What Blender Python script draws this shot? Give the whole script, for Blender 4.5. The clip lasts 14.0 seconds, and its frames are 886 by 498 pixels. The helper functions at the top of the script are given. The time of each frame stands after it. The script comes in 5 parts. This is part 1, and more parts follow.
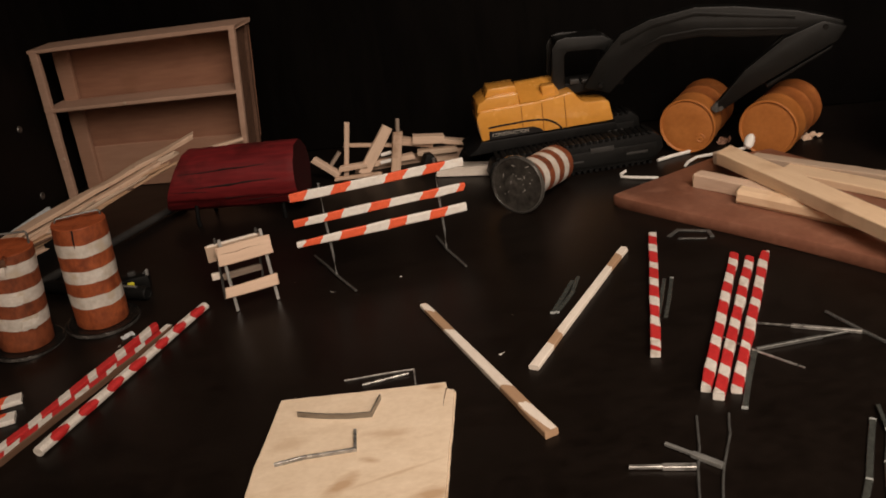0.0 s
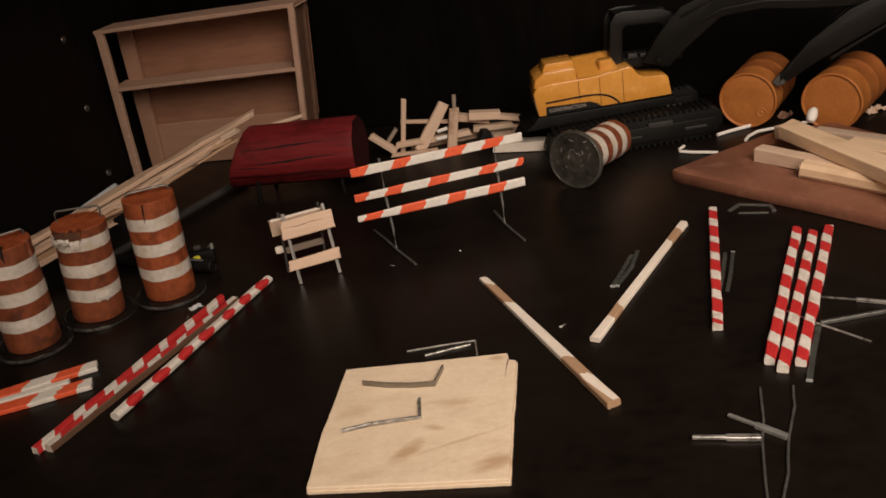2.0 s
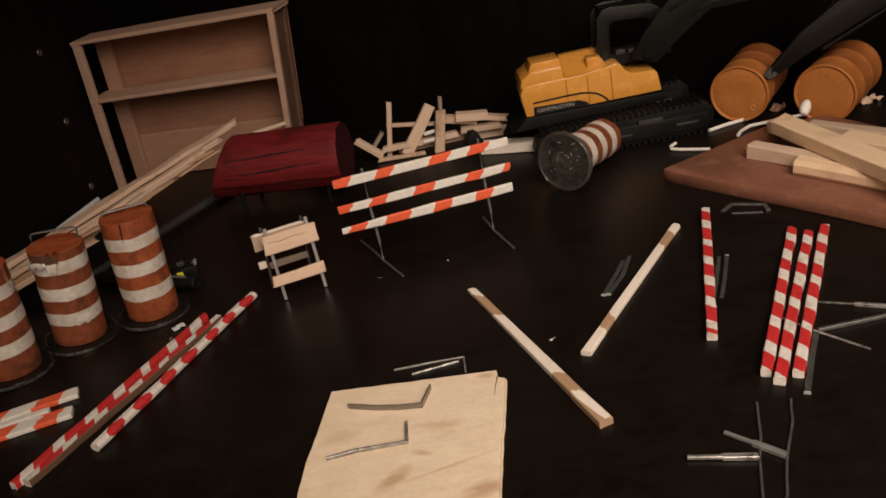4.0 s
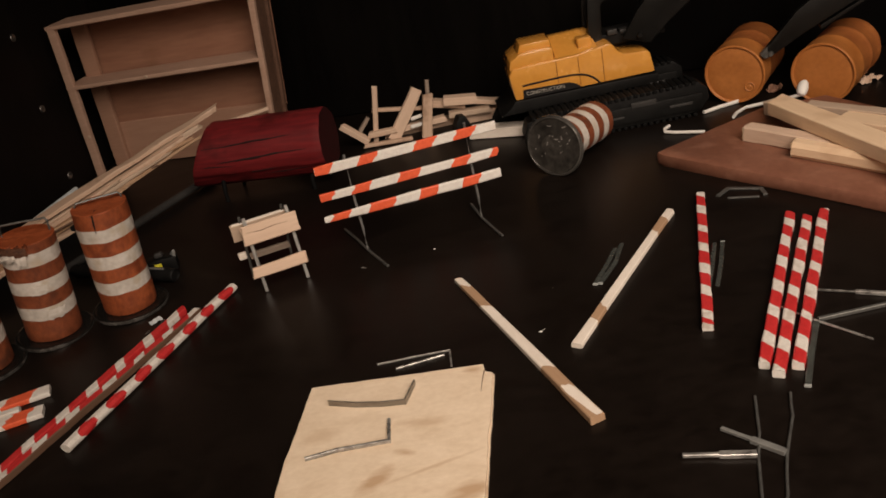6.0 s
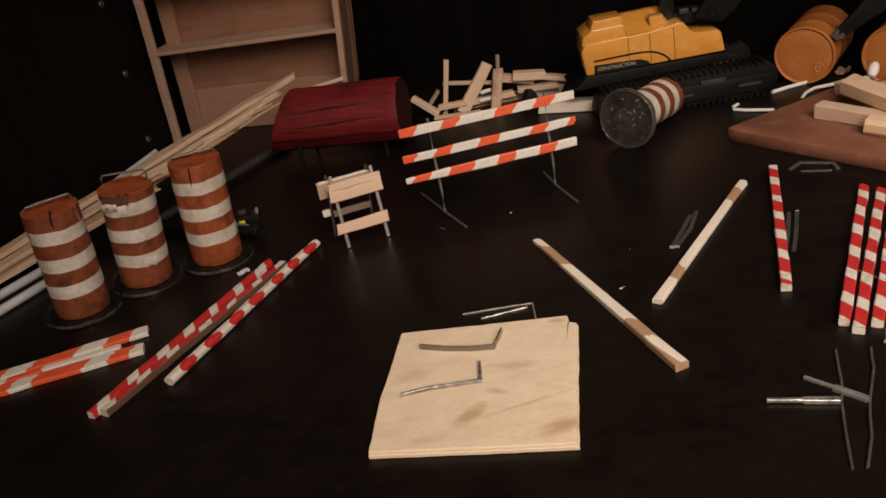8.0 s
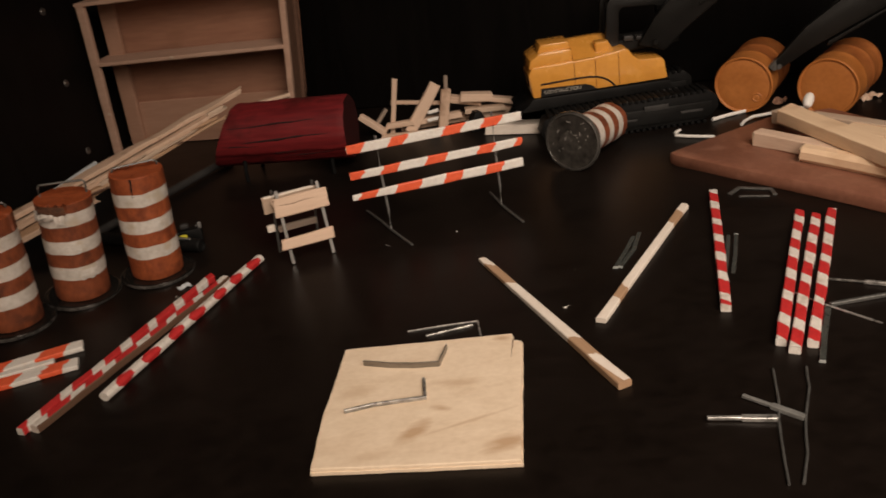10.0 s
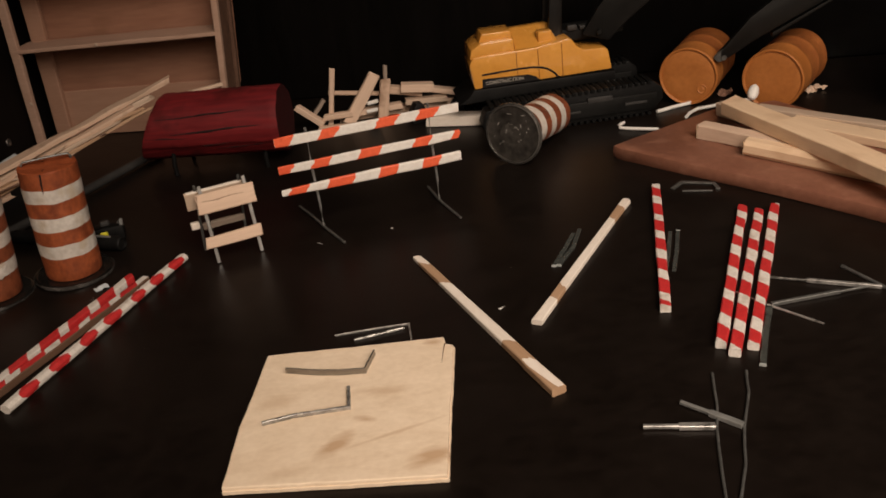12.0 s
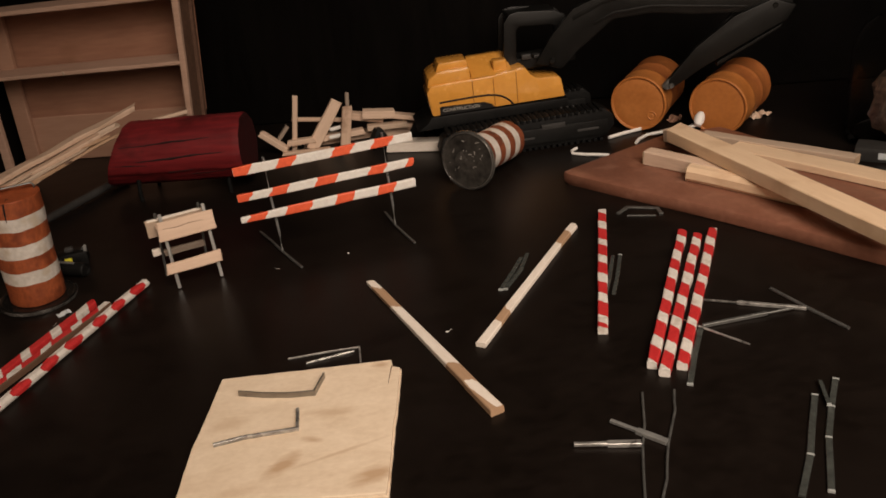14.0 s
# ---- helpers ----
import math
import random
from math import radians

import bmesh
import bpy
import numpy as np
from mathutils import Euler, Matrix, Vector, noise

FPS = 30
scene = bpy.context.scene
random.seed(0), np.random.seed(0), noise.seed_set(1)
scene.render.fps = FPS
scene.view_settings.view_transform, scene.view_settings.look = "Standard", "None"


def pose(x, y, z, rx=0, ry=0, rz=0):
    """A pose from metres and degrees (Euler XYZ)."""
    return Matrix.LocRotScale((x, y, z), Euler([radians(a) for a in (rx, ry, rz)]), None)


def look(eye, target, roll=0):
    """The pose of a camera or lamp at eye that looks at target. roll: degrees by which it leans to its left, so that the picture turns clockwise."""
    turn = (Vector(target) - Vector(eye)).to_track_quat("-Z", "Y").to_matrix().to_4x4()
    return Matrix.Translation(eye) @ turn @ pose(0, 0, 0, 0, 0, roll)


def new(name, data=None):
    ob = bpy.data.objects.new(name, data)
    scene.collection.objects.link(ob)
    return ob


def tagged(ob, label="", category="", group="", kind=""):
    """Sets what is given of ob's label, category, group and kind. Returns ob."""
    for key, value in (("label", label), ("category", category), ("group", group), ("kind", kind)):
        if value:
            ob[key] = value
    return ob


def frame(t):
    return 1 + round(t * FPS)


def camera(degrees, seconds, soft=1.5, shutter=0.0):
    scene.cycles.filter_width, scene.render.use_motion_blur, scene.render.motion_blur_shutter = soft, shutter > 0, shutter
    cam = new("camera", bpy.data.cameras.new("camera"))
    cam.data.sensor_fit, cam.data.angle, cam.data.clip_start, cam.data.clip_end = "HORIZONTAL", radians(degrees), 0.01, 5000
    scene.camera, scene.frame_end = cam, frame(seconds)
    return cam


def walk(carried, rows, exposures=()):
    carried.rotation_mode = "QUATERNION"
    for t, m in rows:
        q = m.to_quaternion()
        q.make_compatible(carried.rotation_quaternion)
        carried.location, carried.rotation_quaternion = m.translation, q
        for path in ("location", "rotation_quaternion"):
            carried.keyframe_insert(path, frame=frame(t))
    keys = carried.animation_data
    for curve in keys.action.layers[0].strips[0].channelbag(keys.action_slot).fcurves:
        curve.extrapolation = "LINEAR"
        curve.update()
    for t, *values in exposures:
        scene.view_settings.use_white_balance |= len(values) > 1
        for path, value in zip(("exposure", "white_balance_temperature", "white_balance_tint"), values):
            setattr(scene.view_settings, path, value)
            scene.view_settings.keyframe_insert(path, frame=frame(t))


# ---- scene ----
MM = 0.001
cam = camera(53.96, 14.0, soft=1.7, shutter=0.7)
# seconds, eye in millimetres, yaw, pitch, roll in degrees
ROWS = [
    (0, 12.99, -4.81, 127.05, 2.106, -24.049, -8.414),
    (0.5, 14.35, -1.12, 124.44, 3.151, -24.561, -8.849),
    (1, 16.86, -1.72, 126.72, 3.734, -24.865, -9.582),
    (1.5, 13.09, -7.13, 128.19, 4.492, -24.873, -9.550),
    (2, 8.99, -8.34, 127.28, 5.711, -24.889, -9.808),
    (2.5, 11.35, -8.27, 129.34, 5.986, -24.723, -10.713),
    (2.7, 14.39, -5.47, 130.27, 6.035, -24.637, -11.322),
    (4.8, 10.81, 3.38, 127.37, 5.794, -25.998, -11.597),
    (5, 8.18, 4.56, 125.68, 5.523, -25.889, -11.300),
    (5.5, 8.83, 6.31, 124.85, 5.643, -26.160, -11.491),
    (6, 15.65, 10.31, 125.39, 5.740, -26.505, -12.115),
    (6.5, 17.14, 10.44, 125.87, 5.760, -26.749, -12.301),
    (7, 16.47, 9.17, 125.35, 6.052, -26.815, -12.212),
    (7.5, 10.16, 3.88, 125.43, 7.156, -26.750, -11.605),
    (7.7, 0.11, -3.34, 124.21, 8.050, -26.668, -11.268),
    (9.8, -0.22, -5.53, 123.11, 4.444, -25.537, -8.668),
    (10, -0.97, -4.47, 122.25, 3.618, -25.682, -8.329),
    (10.5, 1.79, -0.38, 121.30, 2.014, -25.963, -7.825),
    (11, 3.33, -0.16, 121.88, 1.149, -26.031, -7.555),
    (11.5, 3.73, 1.74, 120.52, 0.807, -26.189, -7.364),
    (12, 6.05, 7.01, 118.13, 0.646, -26.674, -7.280),
    (12.5, 7.47, 8.31, 117.38, 0.191, -27.026, -7.197),
    (13, 14.53, 3.03, 121.26, -0.251, -26.893, -7.096),
    (13.5, 16.96, 0.13, 124.39, -0.549, -26.442, -7.159),
    (14, 15.31, -1.34, 124.24, -0.854, -25.826, -6.974),
]
walk(cam, [(t, pose(x * MM, y * MM, z * MM, 90 + pitch, 0, yaw) @ pose(0, 0, 0, 0, 0, roll)) for t, x, y, z, yaw, pitch, roll in ROWS])

# ---- light ----
world = bpy.data.worlds.new("room")
scene.world = world
world.use_nodes = True
world.node_tree.nodes["Background"].inputs[0].default_value = (1.0, 0.72, 0.5, 1)
world.node_tree.nodes["Background"].inputs[1].default_value = 0.34
# unseen disk lamp, added at the front right to light the cabinet
lamp_data = bpy.data.lights.new("added_front_lamp", "AREA")
lamp_data.shape, lamp_data.size, lamp_data.energy, lamp_data.color = "DISK", 0.42, 0.8, (1.0, 0.83, 0.69)
lamp_data.spread = math.radians(70)
lamp = new("added_front_lamp", lamp_data)
lamp.matrix_world = look((0.195, -0.15, 0.34), (0.1, 0.2, 0.0))
scene.view_settings.exposure = 0.0


# ---- materials ----
def nodes_of(name):
    m = bpy.data.materials.new(name)
    m.use_nodes = True
    return m, m.node_tree.nodes, m.node_tree.links, m.node_tree.nodes["Principled BSDF"]


def surface(name, dark, light, scale=300, stretch=(1, 1, 1), rough=0.6, rough_var=0.15, metal=0.0, bump=0.25,
            fine=4.0, coat=0.0, ior=1.45, stain=None, stain_scale=60, spread=0.35, bump_mm=0.15, shine=0.5):
    """Two-scale noise between two colours, with relief and an optional stain colour in patches."""
    m, n, l, b = nodes_of(name)
    co = n.new("ShaderNodeTexCoord")
    info = n.new("ShaderNodeObjectInfo")
    add = n.new("ShaderNodeVectorMath")
    add.operation = "ADD"
    mul = n.new("ShaderNodeMath")
    mul.operation = "MULTIPLY"
    mul.inputs[1].default_value = 3.7
    l.new(info.outputs["Random"], mul.inputs[0])
    l.new(co.outputs["Object"], add.inputs[0])
    l.new(mul.outputs[0], add.inputs[1])
    mp = n.new("ShaderNodeMapping")
    mp.inputs["Scale"].default_value = stretch
    l.new(add.outputs[0], mp.inputs[0])
    big, small = n.new("ShaderNodeTexNoise"), n.new("ShaderNodeTexNoise")
    big.inputs["Scale"].default_value, big.inputs["Detail"].default_value = scale, 4
    small.inputs["Scale"].default_value, small.inputs["Detail"].default_value = scale * fine, 6
    for t in (big, small):
        l.new(mp.outputs[0], t.inputs["Vector"])
    mix = n.new("ShaderNodeMix")
    mix.inputs[0].default_value = 0.45
    l.new(big.outputs["Fac"], mix.inputs[2])
    l.new(small.outputs["Fac"], mix.inputs[3])
    ramp = n.new("ShaderNodeValToRGB")
    ramp.color_ramp.elements[0].position, ramp.color_ramp.elements[1].position = 0.5 - spread / 2, 0.5 + spread / 2
    ramp.color_ramp.elements[0].color, ramp.color_ramp.elements[1].color = (*dark, 1), (*light, 1)
    l.new(mix.outputs[0], ramp.inputs[0])
    colour = ramp.outputs[0]
    if stain:
        patch = n.new("ShaderNodeTexNoise")
        patch.inputs["Scale"].default_value, patch.inputs["Detail"].default_value = stain_scale, 3
        l.new(add.outputs[0], patch.inputs["Vector"])
        edge = n.new("ShaderNodeValToRGB")
        edge.color_ramp.elements[0].position, edge.color_ramp.elements[1].position = 0.56, 0.7
        l.new(patch.outputs["Fac"], edge.inputs[0])
        over = n.new("ShaderNodeMix")
        over.data_type = "RGBA"
        l.new(edge.outputs[0], over.inputs[0])
        l.new(colour, over.inputs[6])
        over.inputs[7].default_value = (*stain, 1)
        colour = over.outputs[2]
    l.new(colour, b.inputs["Base Color"])
    rr = n.new("ShaderNodeMapRange")
    rr.inputs[3].default_value, rr.inputs[4].default_value = max(rough - rough_var, 0.03), min(rough + rough_var, 1)
    l.new(big.outputs["Fac"], rr.inputs[0])
    l.new(rr.outputs[0], b.inputs["Roughness"])
    b.inputs["Metallic"].default_value = metal
    b.inputs["IOR"].default_value = ior
    b.inputs["Specular IOR Level"].default_value = shine
    b.inputs["Coat Weight"].default_value = coat
    b.inputs["Coat Roughness"].default_value = 0.25
    bp = n.new("ShaderNodeBump")
    bp.inputs["Strength"].default_value, bp.inputs["Distance"].default_value = bump, bump_mm * MM
    l.new(mix.outputs[0], bp.inputs["Height"])
    l.new(bp.outputs[0], b.inputs["Normal"])
    return m


GRAIN = (0.12, 1, 1)
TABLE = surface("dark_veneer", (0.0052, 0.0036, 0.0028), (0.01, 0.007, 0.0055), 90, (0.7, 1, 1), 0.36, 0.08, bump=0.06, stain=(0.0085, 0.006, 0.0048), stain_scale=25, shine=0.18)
tn, tl = TABLE.node_tree.nodes, TABLE.node_tree.links
tb = tn["Principled BSDF"]
dust, sift, film_mix, co = tn.new("ShaderNodeTexNoise"), tn.new("ShaderNodeValToRGB"), tn.new("ShaderNodeMix"), tn.new("ShaderNodeTexCoord")
dust.inputs["Scale"].default_value, dust.inputs["Detail"].default_value = 1500, 3
sift.color_ramp.elements[0].position, sift.color_ramp.elements[1].position = 0.66, 0.86
film_mix.data_type = "RGBA"
tl.new(co.outputs["Object"], dust.inputs["Vector"])
tl.new(dust.outputs["Fac"], sift.inputs[0])
tl.new(sift.outputs[0], film_mix.inputs[0])
tl.new(tb.inputs["Base Color"].links[0].from_socket, film_mix.inputs[6])
film_mix.inputs[7].default_value = (0.028, 0.023, 0.02, 1)
tl.new(film_mix.outputs[2], tb.inputs["Base Color"])
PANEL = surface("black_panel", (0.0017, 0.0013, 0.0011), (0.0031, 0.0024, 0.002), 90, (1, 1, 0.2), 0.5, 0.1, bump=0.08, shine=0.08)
# left side panel: black lifted to stand for the light falling on it
SIDEPANEL = surface("lit_black_panel", (0.0045, 0.0034, 0.003), (0.0078, 0.006, 0.0054), 90, (1, 1, 0.2), 0.5, 0.1, bump=0.08, shine=0.12)
PLY = surface("pale_plywood", (0.72, 0.575, 0.42), (0.86, 0.715, 0.55), 200, (0.75, 1, 1), 0.6, bump=0.45, bump_mm=0.3, spread=0.5)


def add_figure(m, stains, colour):
    """Soft-edged stains (x, y, half length, half width in mm, turn, strength) and a swirling figure over a wood's own colour."""
    n, l = m.node_tree.nodes, m.node_tree.links
    b = n["Principled BSDF"]
    co = n.new("ShaderNodeTexCoord").outputs["Object"]
    swirl = n.new("ShaderNodeTexNoise")
    swirl.inputs["Scale"].default_value, swirl.inputs["Detail"].default_value, swirl.inputs["Distortion"].default_value = 85, 3, 2.5
    stretch = n.new("ShaderNodeMapping")
    stretch.inputs["Rotation"].default_value = (0, 0, math.radians(-24))
    stretch.inputs["Scale"].default_value = (0.35, 1.2, 1)
    l.new(co, stretch.inputs[0])
    l.new(stretch.outputs[0], swirl.inputs["Vector"])
    curve = n.new("ShaderNodeValToRGB")
    curve.color_ramp.elements[0].position, curve.color_ramp.elements[1].position = 0.5, 0.78
    l.new(swirl.outputs["Fac"], curve.inputs[0])
    fine = n.new("ShaderNodeTexNoise")
    fine.inputs["Scale"].default_value, fine.inputs["Detail"].default_value = 420, 4
    l.new(stretch.outputs[0], fine.inputs["Vector"])
    total = n.new("ShaderNodeMath")
    total.operation, total.inputs[1].default_value = "MULTIPLY", 0.2
    l.new(curve.outputs[0], total.inputs[0])
    total = total.outputs[0]
    for x, y, along_, across, turn, strength in stains:
        mp = n.new("ShaderNodeMapping")
        mp.vector_type = "TEXTURE"
        mp.inputs["Location"].default_value = (x * MM, y * MM, 0.002)
        mp.inputs["Rotation"].default_value = (0, 0, math.radians(turn))
        mp.inputs["Scale"].default_value = (along_ * MM, across * MM, 0.01)
        l.new(co, mp.inputs[0])
        far = n.new("ShaderNodeVectorMath")
        far.operation = "LENGTH"
        l.new(mp.outputs[0], far.inputs[0])
        rag = n.new("ShaderNodeMath")
        rag.operation, rag.inputs[1].default_value = "MULTIPLY_ADD", 1.6
        l.new(fine.outputs["Fac"], rag.inputs[0])
        l.new(far.outputs["Value"], rag.inputs[2])
        fade = n.new("ShaderNodeMapRange")
        fade.inputs[1].default_value, fade.inputs[2].default_value, fade.inputs[3].default_value, fade.inputs[4].default_value = 1.1, 2.2, strength, 0.0
        l.new(rag.outputs[0], fade.inputs[0])
        most = n.new("ShaderNodeMath")
        most.operation = "MAXIMUM"
        l.new(total, most.inputs[0])
        l.new(fade.outputs[0], most.inputs[1])
        total = most.outputs[0]
    mix = n.new("ShaderNodeMix")
    mix.data_type = "RGBA"
    l.new(total, mix.inputs[0])
    l.new(b.inputs["Base Color"].links[0].from_socket, mix.inputs[6])
    mix.inputs[7].default_value = (*colour, 1)
    l.new(mix.outputs[2], b.inputs["Base Color"])


add_figure(PLY, [(-23.2, 153.2, 4.8, 1.9, 42, 0.9), (-17.2, 160.8, 2.2, 1.1, -20, 0.7), (-3.0, 146.0, 5.0, 2.4, 24, 0.9), (-13.4, 170.4, 6.0, 1.6, -5, 0.5), (-1.2, 188.0, 2.4, 1.2, -10, 0.8),
                 (-12, 154.5, 9.5, 0.5, 18, 0.5), (-38, 171, 4.5, 2.5, 10, 0.35), (-34, 146, 6, 1.6, 5, 0.35)], (0.52, 0.35, 0.215))

PALE = surface("bleached_wood", (0.43, 0.315, 0.23), (0.56, 0.43, 0.325), 420, GRAIN, 0.65, bump=0.3, spread=0.75)
TAN = surface("bare_stick_wood", (0.36, 0.22, 0.13), (0.46, 0.3, 0.185), 420, GRAIN, 0.65, bump=0.3, spread=0.75)
SHELFWOOD = surface("craft_wood", (0.3, 0.16, 0.105), (0.41, 0.24, 0.165), 200, GRAIN, 0.7, bump=0.3, spread=0.7, stain=(0.30, 0.17, 0.10), stain_scale=35)
BACKING = surface("veneer_backing", (0.25, 0.118, 0.073), (0.33, 0.165, 0.105), 150, (0.15, 1, 1), 0.7, bump=0.2, stain=(0.22, 0.11, 0.06), stain_scale=30)
WALNUT = surface("reddish_board", (0.16, 0.062, 0.038), (0.29, 0.128, 0.08), 75, (1, 0.8, 1), 0.45, 0.2, bump=0.4, fine=7, spread=0.6, stain=(0.29, 0.133, 0.086), stain_scale=110)
WHITE = surface("white_paint", (0.64, 0.605, 0.56), (0.79, 0.76, 0.71), 500, (1, 1, 1), 0.6, bump=0.3, stain=(0.68, 0.62, 0.56), stain_scale=300)
STICKWHITE = surface("dull_white_paint", (0.58, 0.54, 0.49), (0.74, 0.7, 0.65), 400, (1, 1, 1), 0.62, bump=0.35, stain=(0.52, 0.46, 0.4), stain_scale=260)
RED = surface("red_paint", (0.42, 0.018, 0.02), (0.58, 0.035, 0.035), 500, (1, 1, 1), 0.55, bump=0.3)
ORANGE = surface("orange_paint", (0.66, 0.085, 0.032), (0.82, 0.14, 0.055), 500, (1, 1, 1), 0.55, bump=0.3)
DRUM = surface("orange_drum_skin", (0.2, 0.045, 0.014), (0.36, 0.09, 0.028), 250, (1, 1, 0.6), 0.65, bump=0.9, stain=(0.16, 0.036, 0.012), stain_scale=160, bump_mm=0.3)
DIRTYDRUM = surface("dirty_orange_drum_skin", (0.125, 0.032, 0.012), (0.26, 0.068, 0.024), 200, (1, 1, 0.6), 0.68, bump=0.9, stain=(0.09, 0.026, 0.011), stain_scale=130, bump_mm=0.35)
DRUMTOP = surface("orange_drum_top", (0.24, 0.05, 0.015), (0.38, 0.088, 0.027), 300, (1, 1, 1), 0.6, bump=0.7)
TAPE = surface("white_tape", (0.48, 0.44, 0.39), (0.68, 0.64, 0.59), 150, (1, 1, 1), 0.42, bump=0.9, bump_mm=0.5, stain=(0.5, 0.43, 0.34), stain_scale=170)
CARD = surface("torn_card", (0.04, 0.016, 0.008), (0.13, 0.055, 0.028), 400, (1, 1, 1), 0.8, bump=0.9, bump_mm=0.4)
COIN = surface("blackened_disc", (0.006, 0.0055, 0.005), (0.034, 0.031, 0.028), 240, (1, 1, 1), 0.19, 0.08, metal=0.55, bump=0.5, spread=0.45)
BRIGHT = surface("bright_steel", (0.2, 0.185, 0.165), (0.36, 0.335, 0.3), 260, (0.2, 1, 1), 0.3, 0.1, metal=0.85, bump=0.15)
STEEL = surface("staple_steel", (0.29, 0.29, 0.28), (0.45, 0.45, 0.43), 500, (0.2, 1, 1), 0.3, 0.1, metal=0.6, bump=0.1)
DULLSTEEL = surface("tarnished_steel", (0.1, 0.1, 0.095), (0.19, 0.19, 0.18), 500, (1, 1, 1), 0.42, 0.12, metal=0.6, bump=0.2)
REDWOOD = surface("dark_red_wood", (0.088, 0.007, 0.009), (0.19, 0.014, 0.016), 160, (0.12, 1, 1), 0.62, 0.1, bump=0.6, shine=0.3, stain=(0.05, 0.005, 0.005), stain_scale=60)
# tank's right end: body red darkened, the shade painted in
ENDRED = surface("shaded_red_end", (0.016, 0.0025, 0.003), (0.045, 0.006, 0.007), 320, (1, 1, 1), 0.8, 0.1, bump=0.6, shine=0.15)
SOOT = surface("dark_gap", (0.0015, 0.0008, 0.0008), (0.004, 0.002, 0.002), 300, rough=0.8)
YELLOW = surface("yellow_plastic", (0.62, 0.275, 0.046), (0.7, 0.325, 0.058), 120, (1, 1, 1), 0.26, 0.06, bump=0.05, coat=0.8)
YELLOW.node_tree.nodes["Principled BSDF"].inputs["Coat Roughness"].default_value = 0.1
BLACKP = surface("black_plastic", (0.004, 0.004, 0.004), (0.008, 0.0077, 0.0073), 150, (1, 1, 1), 0.5, 0.1, bump=0.15, shine=0.22)
TREAD = surface("black_rubber", (0.003, 0.003, 0.003), (0.006, 0.0058, 0.0055), 200, (1, 1, 1), 0.7, 0.1, bump=0.2, shine=0.12)
GREYP = surface("dark_grey_plastic", (0.0027, 0.0027, 0.0024), (0.005, 0.0049, 0.0044), 150, (1, 1, 1), 0.42, 0.1, bump=0.2, shine=0.42)
BARREL = surface("orange_barrel_plastic", (0.37, 0.128, 0.03), (0.47, 0.172, 0.042), 150, (1, 1, 1), 0.5, 0.08, bump=0.25, stain=(0.36, 0.12, 0.026), stain_scale=60)
# darker, uneven orange for the barrel shell behind its first rib
REARORANGE = surface("darker_barrel_plastic", (0.25, 0.072, 0.02), (0.43, 0.15, 0.037), 110, (1, 1, 1), 0.55, 0.08, bump=0.25, spread=0.5, stain=(0.2, 0.05, 0.016), stain_scale=75)
WHITEP = surface("white_plastic", (0.72, 0.70, 0.66), (0.82, 0.80, 0.76), 300, rough=0.5, bump=0.1)
STRAW = surface("pale_blue_plastic", (0.5, 0.54, 0.56), (0.64, 0.68, 0.7), 200, rough=0.45, bump=0.1)
RODGREY = surface("grey_rod", (0.025, 0.024, 0.023), (0.04, 0.038, 0.036), 200, rough=0.5, bump=0.15)
SILVERPAINT = surface("silver_print", (0.34, 0.32, 0.28), (0.44, 0.42, 0.37), 300, rough=0.5, bump=0.05)
LIME = surface("yellow_label", (0.60, 0.55, 0.03), (0.7, 0.64, 0.05), 300, rough=0.5)
PINMETAL = surface("zinc_pin", (0.17, 0.16, 0.15), (0.28, 0.265, 0.25), 400, rough=0.4, metal=0.9)
ENDS = surface("end_grain", (0.40, 0.28, 0.18), (0.52, 0.38, 0.25), 900, (1, 1, 1), 0.75, bump=0.5)
BROWN = surface("bare_brown_side", (0.10, 0.052, 0.032), (0.16, 0.09, 0.056), 420, GRAIN, 0.65, bump=0.3, spread=0.75)
PINKWOOD = surface("pinkish_board_wood", (0.54, 0.38, 0.275), (0.72, 0.54, 0.41), 380, GRAIN, 0.65, bump=0.35, spread=0.7)
CREAM = surface("thin_cream_paint", (0.7, 0.615, 0.525), (0.86, 0.79, 0.71), 330, (0.3, 1, 1), 0.62, bump=0.35, spread=0.6)
# worn disc rim, colour lifted to stand for glints
RIM = surface("worn_glint_rim", (0.06, 0.056, 0.052), (0.19, 0.18, 0.165), 60, (1, 1, 1), 0.22, 0.08, metal=0.5, bump=0.25, spread=0.4)
DISCFACE = surface("worn_disc", (0.016, 0.0145, 0.0128), (0.062, 0.056, 0.049), 90, (1, 1, 1), 0.24, 0.1, metal=0.1, bump=0.2, spread=0.35)
# dimmer rim whose pale patches stand for silvery glints
DIMRIM = surface("dim_glint_rim", (0.008, 0.0075, 0.007), (0.16, 0.15, 0.14), 140, (1, 1, 1), 0.25, 0.08, metal=0.5, spread=0.3)
# pale colour for nicks that paints in their glint
GLINTNICK = surface("glint_nick", (0.3, 0.28, 0.26), (0.6, 0.57, 0.53), 200, rough=0.35, metal=0.2)
SHINY = surface("polished_steel", (0.1, 0.097, 0.09), (0.58, 0.56, 0.53), 150, (0.6, 1, 1), 0.28, 0.1, metal=0.6, bump=0.2, spread=0.3)
# brown for the model shelf's right side, darkened to stand for its shade
SHADEBROWN = surface("shaded_brown_board", (0.085, 0.042, 0.026), (0.15, 0.079, 0.049), 150, (0.15, 1, 1), 0.7, bump=0.2)
CRACKRED = surface("dark_red_crack", (0.008, 0.001, 0.001), (0.014, 0.002, 0.002), 300, rough=0.8)
